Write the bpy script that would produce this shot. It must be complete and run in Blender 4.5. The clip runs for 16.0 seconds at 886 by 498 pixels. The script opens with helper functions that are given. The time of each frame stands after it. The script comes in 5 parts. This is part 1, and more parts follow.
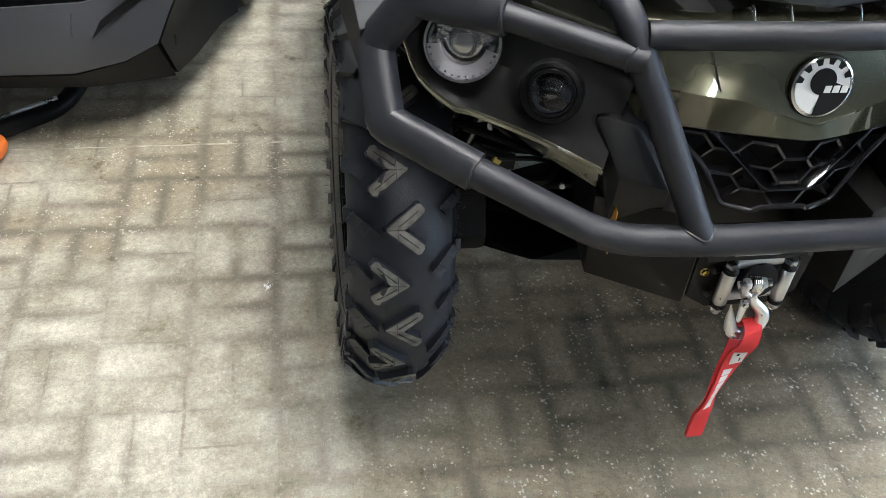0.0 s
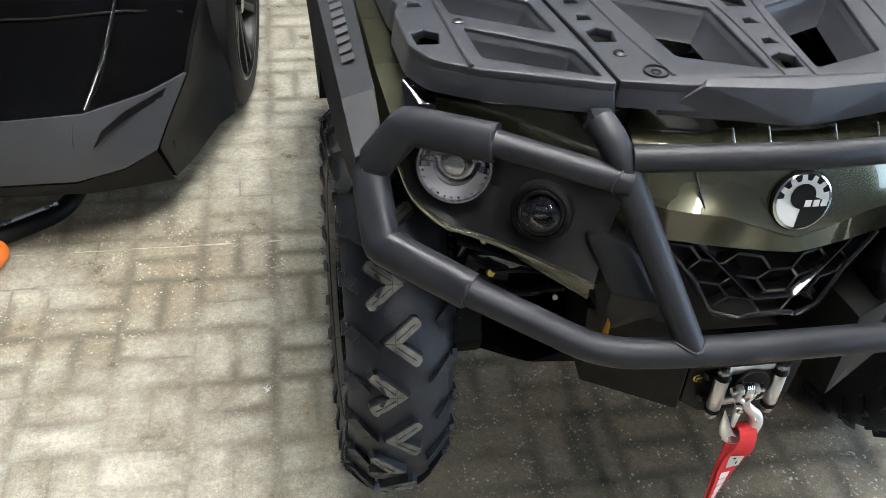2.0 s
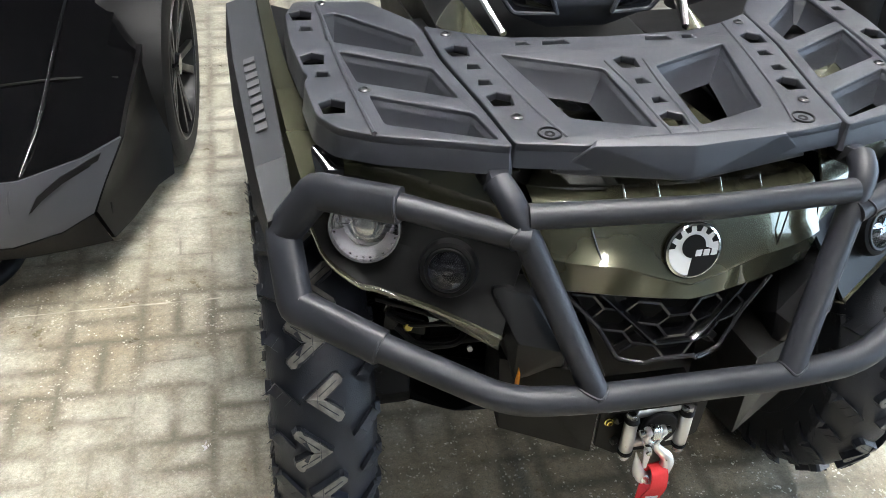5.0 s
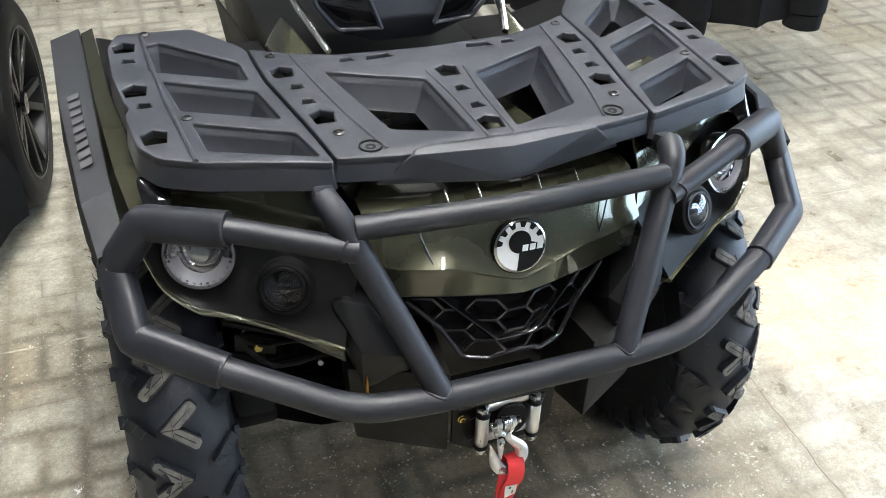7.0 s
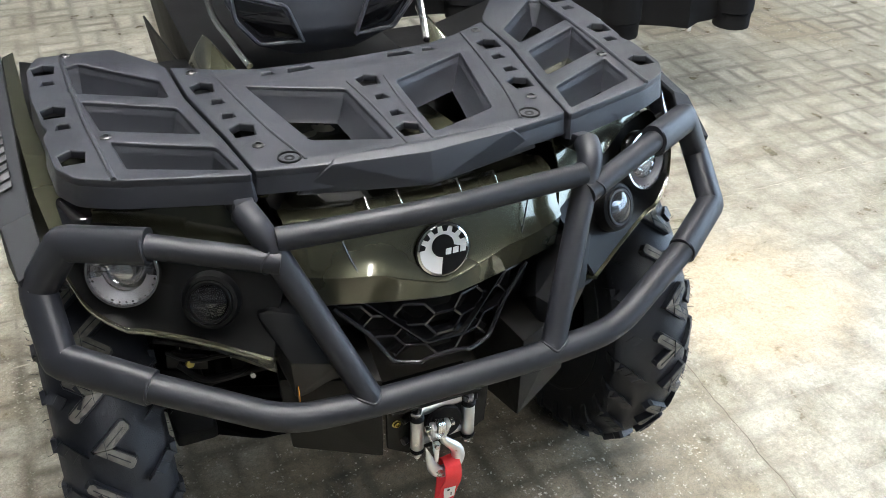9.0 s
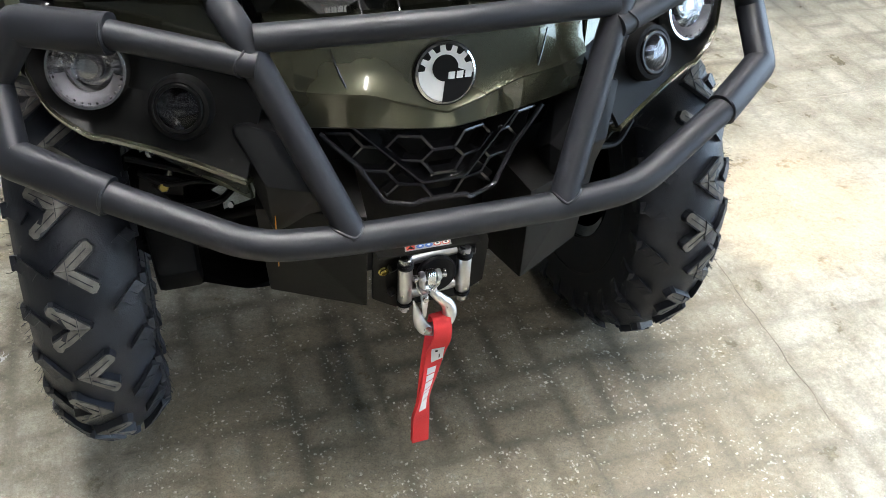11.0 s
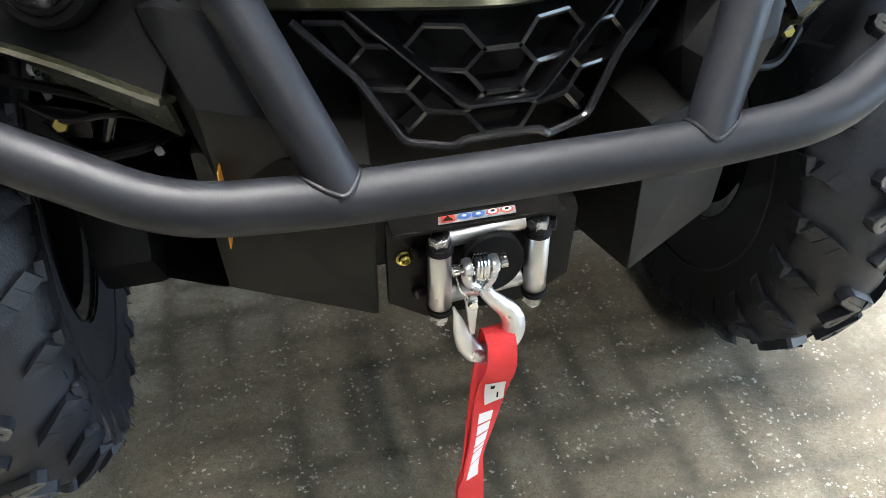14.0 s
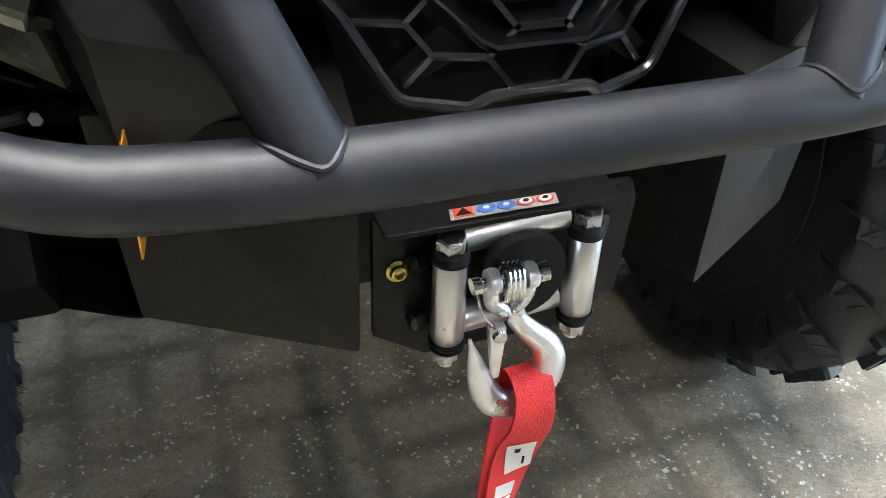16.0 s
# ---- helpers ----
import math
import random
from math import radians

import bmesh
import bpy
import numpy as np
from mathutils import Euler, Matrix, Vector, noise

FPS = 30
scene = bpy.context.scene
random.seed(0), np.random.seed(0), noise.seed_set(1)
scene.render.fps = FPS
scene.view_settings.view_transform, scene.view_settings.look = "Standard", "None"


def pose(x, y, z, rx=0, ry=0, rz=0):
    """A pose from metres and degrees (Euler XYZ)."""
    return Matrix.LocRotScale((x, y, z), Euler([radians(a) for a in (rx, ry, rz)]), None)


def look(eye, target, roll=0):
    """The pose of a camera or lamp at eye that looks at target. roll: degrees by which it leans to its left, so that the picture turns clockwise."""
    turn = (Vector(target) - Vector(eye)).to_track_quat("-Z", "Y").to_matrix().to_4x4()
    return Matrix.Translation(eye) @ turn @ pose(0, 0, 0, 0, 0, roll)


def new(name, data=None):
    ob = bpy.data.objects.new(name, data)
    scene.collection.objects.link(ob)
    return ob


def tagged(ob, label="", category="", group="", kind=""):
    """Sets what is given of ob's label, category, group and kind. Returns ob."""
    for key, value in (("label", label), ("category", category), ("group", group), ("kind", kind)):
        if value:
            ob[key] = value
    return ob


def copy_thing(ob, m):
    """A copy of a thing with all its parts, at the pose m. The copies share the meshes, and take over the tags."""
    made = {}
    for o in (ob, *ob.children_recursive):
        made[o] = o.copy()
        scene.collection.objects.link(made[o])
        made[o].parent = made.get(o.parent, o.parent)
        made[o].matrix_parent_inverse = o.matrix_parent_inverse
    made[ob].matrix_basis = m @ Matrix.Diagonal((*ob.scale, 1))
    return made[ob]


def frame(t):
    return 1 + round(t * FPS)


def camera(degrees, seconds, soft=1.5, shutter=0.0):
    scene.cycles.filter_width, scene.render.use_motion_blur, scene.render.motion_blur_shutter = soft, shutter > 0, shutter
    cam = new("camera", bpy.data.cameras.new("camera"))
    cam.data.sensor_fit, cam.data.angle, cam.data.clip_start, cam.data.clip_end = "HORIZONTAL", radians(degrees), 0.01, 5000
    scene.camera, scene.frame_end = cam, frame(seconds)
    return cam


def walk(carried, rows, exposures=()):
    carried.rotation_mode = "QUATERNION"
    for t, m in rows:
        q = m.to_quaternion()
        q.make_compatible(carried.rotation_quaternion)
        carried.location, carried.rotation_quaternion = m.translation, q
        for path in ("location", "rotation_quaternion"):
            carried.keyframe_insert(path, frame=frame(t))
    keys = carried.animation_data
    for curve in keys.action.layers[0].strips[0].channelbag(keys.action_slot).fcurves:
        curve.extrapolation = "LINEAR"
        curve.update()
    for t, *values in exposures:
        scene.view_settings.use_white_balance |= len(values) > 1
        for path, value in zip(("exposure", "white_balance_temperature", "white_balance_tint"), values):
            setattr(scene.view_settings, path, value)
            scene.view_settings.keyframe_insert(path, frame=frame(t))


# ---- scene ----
cam = camera(50.6, 16.0, soft=0.9)
PATH = [
    (0, (-0.614, -1.269, 1.337), (-0.309, 0.167, -0.022), 5.4),
    (0.5, (-0.605, -1.265, 1.352), (-0.298, 0.189, 0.013), 4.9),
    (1, (-0.604, -1.258, 1.37), (-0.297, 0.221, 0.059), 4.5),
    (1.5, (-0.61, -1.255, 1.386), (-0.296, 0.252, 0.109), 4.1),
    (2, (-0.614, -1.25, 1.402), (-0.294, 0.279, 0.153), 3.9),
    (2.5, (-0.616, -1.248, 1.422), (-0.286, 0.303, 0.202), 4.4),
    (3, (-0.617, -1.246, 1.439), (-0.278, 0.324, 0.247), 4.7),
    (5.5, (-0.532, -1.304, 1.453), (-0.096, 0.259, 0.283), 2.8),
    (6, (-0.515, -1.314, 1.457), (-0.027, 0.237, 0.292), 2.3),
    (6.5, (-0.494, -1.325, 1.463), (0.051, 0.212, 0.305), 2.2),
    (7, (-0.473, -1.338, 1.474), (0.126, 0.187, 0.326), 2.1),
    (7.5, (-0.456, -1.348, 1.493), (0.194, 0.171, 0.366), 2.3),
    (8, (-0.443, -1.357, 1.5), (0.24, 0.165, 0.397), 1.9),
    (8.5, (-0.439, -1.363, 1.493), (0.247, 0.159, 0.392), 1.7),
    (9, (-0.431, -1.374, 1.477), (0.246, 0.134, 0.352), 1.0),
    (9.5, (-0.419, -1.384, 1.444), (0.242, 0.104, 0.282), 1.1),
    (10, (-0.398, -1.396, 1.396), (0.229, 0.072, 0.192), 2.8),
    (12.5, (-0.247, -1.206, 1.139), (0.164, 0.276, -0.139), -0.2),
    (13, (-0.208, -1.136, 1.077), (0.149, 0.359, -0.202), -1.2),
    (13.5, (-0.187, -1.069, 1.019), (0.146, 0.436, -0.255), -1.8),
    (14, (-0.204, -1.025, 0.976), (0.192, 0.486, -0.273), -0.2),
    (14.5, (-0.216, -0.977, 0.935), (0.242, 0.53, -0.298), 0.8),
    (15, (-0.212, -0.93, 0.893), (0.269, 0.578, -0.33), 1.1),
    (15.5, (-0.212, -0.887, 0.858), (0.305, 0.616, -0.355), 2.0),
    (16, (-0.208, -0.847, 0.824), (0.356, 0.654, -0.372), 2.6),
]
EXPOSURES = [(0, 0.06), (2.5, 0.16), (5.5, 0.38), (6.5, 0.32), (8.5, 0.05), (10, 0.1), (12.5, 0.31), (13.5, 0.49), (14.5, 0.5), (16, 0.40)]
walk(cam, [(t, look(eye, target, roll)) for t, eye, target, roll in PATH], EXPOSURES)

# ---- world, lamps, exposure ----
world = bpy.data.worlds.new("world")
scene.world = world
world.use_nodes = True
world.node_tree.nodes["Background"].inputs[0].default_value = (0.75, 0.85, 1.0, 1)
world.node_tree.nodes["Background"].inputs[1].default_value = 0.002
scene.view_settings.exposure = 0.0
LAMP_GLOW = 174.0
DAY_GLOW = 8.6

# ---- materials ----
def material(name, color, rough=0.5, metal=0.0, grain=0.0, grain_size=400.0, vary=0.15, vary_size=6.0, coat=0.0, spec=0.5, wear=0.0):
    """A surface with two scales of variation: fine grain in the relief and broad patches in colour and roughness."""
    m = bpy.data.materials.new(name)
    m.use_nodes = True
    nt = m.node_tree
    n, l = nt.nodes, nt.links
    b = n["Principled BSDF"]
    b.inputs["Metallic"].default_value = metal
    b.inputs["Coat Weight"].default_value = coat
    b.inputs["Coat Roughness"].default_value = 0.04
    b.inputs["Specular IOR Level"].default_value = spec
    tc = n.new("ShaderNodeTexCoord")
    big = n.new("ShaderNodeTexNoise")
    big.inputs["Scale"].default_value = vary_size
    big.inputs["Detail"].default_value = 5
    l.new(tc.outputs["Object"], big.inputs["Vector"])
    ramp = n.new("ShaderNodeMapRange")
    ramp.inputs["From Min"].default_value, ramp.inputs["From Max"].default_value = 0.3, 0.7
    ramp.inputs["To Min"].default_value, ramp.inputs["To Max"].default_value = 1 - vary, 1 + vary
    l.new(big.outputs["Fac"], ramp.inputs["Value"])
    mix = n.new("ShaderNodeVectorMath")
    mix.operation = "SCALE"
    mix.inputs[0].default_value = color
    l.new(ramp.outputs["Result"], mix.inputs["Scale"])
    l.new(mix.outputs["Vector"], b.inputs["Base Color"])
    rr = n.new("ShaderNodeMapRange")
    rr.inputs["From Min"].default_value, rr.inputs["From Max"].default_value = 0.3, 0.7
    rr.inputs["To Min"].default_value, rr.inputs["To Max"].default_value = max(rough - 0.06, 0.02), rough + 0.06
    l.new(big.outputs["Fac"], rr.inputs["Value"])
    l.new(rr.outputs["Result"], b.inputs["Roughness"])
    if grain:
        fine = n.new("ShaderNodeTexNoise")
        fine.inputs["Scale"].default_value = grain_size
        fine.inputs["Detail"].default_value = 3
        l.new(tc.outputs["Object"], fine.inputs["Vector"])
        bump = n.new("ShaderNodeBump")
        bump.inputs["Strength"].default_value = grain
        bump.inputs["Distance"].default_value = 0.001
        l.new(fine.outputs["Fac"], bump.inputs["Height"])
        l.new(bump.outputs["Normal"], b.inputs["Normal"])
    return m


def flake_paint(name, color):
    """Metallic paint: bright flakes in a dark olive base under a clear coat."""
    m = material(name, color, rough=0.25, metal=0.70, coat=1.0, vary=0.08, vary_size=3)
    nt = m.node_tree
    n, l = nt.nodes, nt.links
    b = n["Principled BSDF"]
    tc = n.new("ShaderNodeTexCoord")
    v = n.new("ShaderNodeTexVoronoi")
    v.inputs["Scale"].default_value = 1500
    l.new(tc.outputs["Object"], v.inputs["Vector"])
    mr = n.new("ShaderNodeMapRange")
    mr.inputs["To Min"].default_value, mr.inputs["To Max"].default_value = 0.75, 1.35
    l.new(v.outputs["Color"], mr.inputs["Value"])
    old = b.inputs["Base Color"].links[0].from_socket
    sc = n.new("ShaderNodeVectorMath")
    sc.operation = "SCALE"
    l.new(old, sc.inputs[0])
    l.new(mr.outputs["Result"], sc.inputs["Scale"])
    l.new(sc.outputs["Vector"], b.inputs["Base Color"])
    return m


def glow(name, color, strength):
    m = bpy.data.materials.new(name)
    m.use_nodes = True
    b = m.node_tree.nodes["Principled BSDF"]
    b.inputs["Base Color"].default_value = (*color, 1)
    b.inputs["Emission Color"].default_value = (*color, 1)
    b.inputs["Emission Strength"].default_value = strength
    return m


def clear(name, tint=(1, 1, 1), rough=0.0):
    m = bpy.data.materials.new(name)
    m.use_nodes = True
    b = m.node_tree.nodes["Principled BSDF"]
    b.inputs["Base Color"].default_value = (*tint, 1)
    b.inputs["Roughness"].default_value = rough
    b.inputs["Transmission Weight"].default_value = 1.0
    b.inputs["IOR"].default_value = 1.45
    return m


def concrete_floor():
    """Polished concrete: ghost marks of lifted basket-weave pavers, exposed aggregate, stains, scuffs, painted shade
    and glare.
    """
    m = bpy.data.materials.new("concrete")
    m.use_nodes = True
    nt = m.node_tree
    n, l = nt.nodes, nt.links
    b = n["Principled BSDF"]
    tc = n.new("ShaderNodeTexCoord")
    turn = n.new("ShaderNodeMapping")
    turn.inputs["Rotation"].default_value = (0, 0, radians(FLOOR_TURN))
    turn.inputs["Location"].default_value = (0.652, -0.091, 0)
    l.new(tc.outputs["Object"], turn.inputs["Vector"])
    warp = n.new("ShaderNodeTexNoise")
    warp.inputs["Scale"].default_value = 5
    warp.inputs["Detail"].default_value = 3
    l.new(turn.outputs["Vector"], warp.inputs["Vector"])
    wm = n.new("ShaderNodeVectorMath")
    wm.operation = "MULTIPLY_ADD"
    l.new(warp.outputs["Color"], wm.inputs[0])
    wm.inputs[1].default_value = (0.018, 0.018, 0)
    l.new(turn.outputs["Vector"], wm.inputs[2])

    def math(op, a, c=None):
        q = n.new("ShaderNodeMath")
        q.operation = op
        for i, s in enumerate((a, c)):
            if s is None:
                continue
            if isinstance(s, (int, float)):
                q.inputs[i].default_value = s
            else:
                l.new(s, q.inputs[i])
        return q.outputs[0]

    def noise_at(scale, detail=4, rough=0.55, vec=None):
        q = n.new("ShaderNodeTexNoise")
        q.inputs["Scale"].default_value = scale
        q.inputs["Detail"].default_value = detail
        q.inputs["Roughness"].default_value = rough
        l.new(vec or tc.outputs["Object"], q.inputs["Vector"])
        return q.outputs["Fac"]

    def band(v, lo, hi):
        q = n.new("ShaderNodeMapRange")
        q.interpolation_type = "SMOOTHSTEP"
        l.new(v, q.inputs["Value"])
        q.inputs["From Min"].default_value, q.inputs["From Max"].default_value = lo, hi
        return q.outputs["Result"]

    sep = n.new("ShaderNodeSeparateXYZ")
    l.new(wm.outputs["Vector"], sep.inputs[0])
    S = PAVER
    u, v = math("DIVIDE", sep.outputs[0], S), math("DIVIDE", sep.outputs[1], S)
    odd = math("MODULO", math("ABSOLUTE", math("ADD", math("FLOOR", u), math("FLOOR", v))), 2.0)
    fu, fv = math("FRACT", u), math("FRACT", v)
    # each cell is split in two along one way or the other
    hu, hv = math("FRACT", math("MULTIPLY", fu, 2.0)), math("FRACT", math("MULTIPLY", fv, 2.0))

    def edge(a, w):
        d = math("MINIMUM", a, math("SUBTRACT", 1.0, a))
        return math("MULTIPLY", d, w)

    cell = math("MINIMUM", edge(fu, 1.0), edge(fv, 1.0))
    split_u, split_v = edge(hu, 0.5), edge(hv, 0.5)
    split = math("ADD", math("MULTIPLY", odd, split_u), math("MULTIPLY", math("SUBTRACT", 1.0, odd), split_v))
    gap = math("MINIMUM", cell, split)
    ragged = math("ADD", gap, math("MULTIPLY", math("SUBTRACT", noise_at(28, 5, 0.7), 0.5), 0.14))
    joint = math("SUBTRACT", 1.0, band(ragged, 0.0, 0.17))
    # whole marks vary in strength from place to place
    keep = band(noise_at(1.7, 3), 0.30, 0.62)
    idx = n.new("ShaderNodeCombineXYZ")
    l.new(math("FLOOR", math("MULTIPLY", u, math("ADD", 1.0, odd))), idx.inputs[0])
    l.new(math("FLOOR", math("MULTIPLY", v, math("SUBTRACT", 2.0, odd))), idx.inputs[1])
    wn = n.new("ShaderNodeTexWhiteNoise")
    l.new(idx.outputs[0], wn.inputs["Vector"])
    each = wn.outputs["Value"]
    wide = math("MULTIPLY", joint, math("ADD", 0.20, math("MULTIPLY", math("MULTIPLY", keep, band(noise_at(3.5, 4, 0.7), 0.34, 0.56)), 0.80)))
    fine_line = math("SUBTRACT", 1.0, band(math("ADD", gap, math("MULTIPLY", math("SUBTRACT", noise_at(60, 5, 0.8), 0.5), 0.07)), 0.008, 0.034))
    dark = math("MAXIMUM", wide, math("MULTIPLY", fine_line, math("MULTIPLY", band(noise_at(4, 4, 0.7), 0.40, 0.60), 0.75)))
    # the marks fade in a broad patch, in place of washing-out glare
    glare_dist = n.new("ShaderNodeVectorMath")
    glare_dist.operation = "DISTANCE"
    l.new(wm.outputs["Vector"], glare_dist.inputs[0])
    glare_dist.inputs[1].default_value = (2.15, -0.20, 0)
    glare_fade = math("SUBTRACT", 1.0, band(math("ADD", glare_dist.outputs["Value"], math("MULTIPLY", noise_at(2.6, 5, 0.65), 0.9)), 1.05, 1.75))
    dark = math("MULTIPLY", dark, math("SUBTRACT", 1.0, math("MULTIPLY", glare_fade, 0.62)))
    blotch = noise_at(9, 6, 0.65)
    tone = math("ADD", math("MULTIPLY", each, 0.08), math("ADD", math("MULTIPLY", blotch, 0.55), math("MULTIPLY", noise_at(210, 5, 0.85), 0.29)))
    ramp = n.new("ShaderNodeValToRGB")
    ramp.color_ramp.elements[0].position, ramp.color_ramp.elements[0].color = 0.37, (0.23, 0.213, 0.162, 1)
    ramp.color_ramp.elements[1].position, ramp.color_ramp.elements[1].color = 0.63, (0.66, 0.65, 0.565, 1)
    l.new(tone, ramp.inputs["Fac"])
    # worn broad areas of bare concrete with pale aggregate, plus bike shade painted brown
    away = n.new("ShaderNodeVectorMath")
    away.operation = "DISTANCE"
    l.new(wm.outputs["Vector"], away.inputs[0])
    away.inputs[1].default_value = (0.80, -0.44, 0)
    shaded_spot = math("SUBTRACT", 1.0, band(math("ADD", away.outputs["Value"], math("MULTIPLY", noise_at(3.5, 4), 0.7)), 0.75, 1.15))
    bare_and_shade = math("MAXIMUM", band(noise_at(0.9, 4), 0.55, 0.66), shaded_spot)
    stones = n.new("ShaderNodeTexVoronoi")
    stones.inputs["Scale"].default_value = 165
    wob = n.new("ShaderNodeTexNoise")
    wob.inputs["Scale"].default_value = 260
    wob.inputs["Detail"].default_value = 3
    l.new(tc.outputs["Object"], wob.inputs["Vector"])
    wv = n.new("ShaderNodeVectorMath")
    wv.operation = "MULTIPLY_ADD"
    l.new(wob.outputs["Color"], wv.inputs[0])
    wv.inputs[1].default_value = (0.010, 0.010, 0)
    l.new(tc.outputs["Object"], wv.inputs[2])
    l.new(wv.outputs["Vector"], stones.inputs["Vector"])
    rgb = n.new("ShaderNodeSeparateColor")
    l.new(stones.outputs["Color"], rgb.inputs[0])
    cluster = math("ADD", 0.35, math("MULTIPLY", band(noise_at(13, 4, 0.7), 0.36, 0.64), 0.9))
    size = math("MULTIPLY", math("POWER", rgb.outputs[0], 2.0), math("MULTIPLY", cluster, 0.50))
    chip = math("MULTIPLY", band(math("SUBTRACT", size, stones.outputs["Distance"]), 0.0, 0.07), math("ADD", 0.35, math("MULTIPLY", rgb.outputs[1], 0.65)))
    # brown soil tone, which also carries the painted shade under the bike's front
    soil_and_shade = n.new("ShaderNodeMix")
    soil_and_shade.data_type = "RGBA"
    l.new(math("MULTIPLY", math("ADD", 0.15, math("MULTIPLY", bare_and_shade, 0.72)), band(noise_at(30, 8, 0.85), 0.26, 0.50)), soil_and_shade.inputs["Factor"])
    l.new(ramp.outputs["Color"], soil_and_shade.inputs["A"])
    soil_and_shade.inputs["B"].default_value = (0.29, 0.245, 0.168, 1)
    mx = n.new("ShaderNodeMix")
    mx.data_type = "RGBA"
    l.new(math("MULTIPLY", dark, 0.95), mx.inputs["Factor"])
    l.new(soil_and_shade.outputs["Result"], mx.inputs["A"])
    mx.inputs["B"].default_value = (0.125, 0.111, 0.082, 1)
    far = n.new("ShaderNodeVectorMath")
    far.operation = "DISTANCE"
    l.new(wm.outputs["Vector"], far.inputs[0])
    far.inputs[1].default_value = (1.78, 0.02, 0)
    tan = n.new("ShaderNodeMix")
    tan.data_type = "RGBA"
    l.new(math("MULTIPLY", math("SUBTRACT", 1.0, band(math("ADD", far.outputs["Value"], math("MULTIPLY", noise_at(5, 6, 0.7), 0.5)), 0.36, 0.62)), 0.55), tan.inputs["Factor"])
    l.new(mx.outputs["Result"], tan.inputs["A"])
    tan.inputs["B"].default_value = (0.68, 0.54, 0.36, 1)
    grit = n.new("ShaderNodeMix")
    grit.data_type = "RGBA"
    l.new(math("MULTIPLY", chip, math("ADD", 0.20, math("MULTIPLY", bare_and_shade, 0.80))), grit.inputs["Factor"])
    l.new(tan.outputs["Result"], grit.inputs["A"])
    grit.inputs["B"].default_value = (0.84, 0.81, 0.72, 1)
    specks = n.new("ShaderNodeMix")
    specks.data_type = "RGBA"
    l.new(math("MULTIPLY", math("SUBTRACT", 1.0, band(noise_at(330, 4, 0.85), 0.36, 0.50)), math("ADD", 0.40, math("MULTIPLY", bare_and_shade, 0.40))), specks.inputs["Factor"])
    l.new(grit.outputs["Result"], specks.inputs["A"])
    specks.inputs["B"].default_value = (0.12, 0.105, 0.08, 1)
    mottle = n.new("ShaderNodeVectorMath")
    mottle.operation = "SCALE"
    l.new(specks.outputs["Result"], mottle.inputs[0])
    l.new(math("ADD", 0.58, math("MULTIPLY", band(noise_at(75, 8, 0.9), 0.26, 0.74), 0.84)), mottle.inputs["Scale"])
    l.new(mottle.outputs["Vector"], b.inputs["Base Color"])
    ro = n.new("ShaderNodeMapRange")
    l.new(blotch, ro.inputs["Value"])
    ro.inputs["From Min"].default_value, ro.inputs["From Max"].default_value = 0.3, 0.7
    ro.inputs["To Min"].default_value, ro.inputs["To Max"].default_value = 0.24, 0.46
    l.new(ro.outputs["Result"], b.inputs["Roughness"])
    bump = n.new("ShaderNodeBump")
    bump.inputs["Strength"].default_value = 0.7
    bump.inputs["Distance"].default_value = 0.003
    l.new(math("ADD", math("MULTIPLY", noise_at(110, 5, 0.8), 0.8), math("SUBTRACT", math("MULTIPLY", chip, 0.4), math("MULTIPLY", joint, 0.5))), bump.inputs["Height"])
    l.new(bump.outputs["Normal"], b.inputs["Normal"])
    return m


FLOOR_TURN, PAVER = 0.6, 0.160
CONCRETE = concrete_floor()
POWDER = material("powder_coat", (0.012, 0.0130, 0.0168), rough=0.47, spec=0.25, grain=0.12, grain_size=1500, vary=0.08)
RACK_PLASTIC = material("moulded_plastic", (0.0205, 0.0222, 0.0285), rough=0.41, spec=0.42, grain=0.6, grain_size=1200, vary=0.10, vary_size=10)
DARK_PLASTIC = material("dark_plastic", (0.0045, 0.0045, 0.0048), rough=0.52, spec=0.12, grain=0.15, grain_size=900, vary=0.15)
GLOSS_BLACK = material("gloss_black", (0.004, 0.004, 0.0045), rough=0.10, vary=0.1, coat=0.6)
STEEL_PLATE = material("satin_plate", (0.0036, 0.0035, 0.0032), rough=0.50, spec=0.15, grain=0.3, vary=0.2)
GREEN = flake_paint("olive_flake_paint", (0.068, 0.069, 0.044))
RUBBER = material("tyre_rubber", (0.0150, 0.0175, 0.0240), rough=0.44, spec=0.32, grain=0.5, grain_size=500, vary=0.3, vary_size=14)
LUG_TOP = material("dusty_rubber", (0.125, 0.120, 0.108), rough=0.8, grain=0.6, grain_size=600, vary=0.45, vary_size=60)
CHROME = material("polished_steel", (0.62, 0.61, 0.59), rough=0.16, metal=1.0, vary=0.05)
HEX_STEEL = material("plated_hex_steel", (0.40, 0.40, 0.41), rough=0.27, metal=1.0, grain=0.2, grain_size=500, vary=0.12, vary_size=60)
BRUSHED = material("brushed_roller", (0.56, 0.56, 0.56), rough=0.32, metal=1.0, vary=0.03, vary_size=40)
ZINC = material("zinc_cast", (0.68, 0.69, 0.71), rough=0.30, metal=0.95, grain=0.5, grain_size=350, vary=0.1, vary_size=30)
GOLD = material("yellow_zinc", (0.50, 0.40, 0.12), rough=0.3, metal=1.0)
RED = material("red_webbing", (0.62, 0.028, 0.030), rough=0.75, grain=0.8, grain_size=800, vary=0.08, vary_size=20)
WHITE = material("white_print", (0.70, 0.70, 0.69), rough=0.5, vary=0.04)
BLACK_PRINT = material("black_print", (0.005, 0.005, 0.005), rough=0.5, vary=0.05, spec=0.15)
GREY_PRINT = material("grey_print", (0.050, 0.050, 0.054), rough=0.5)
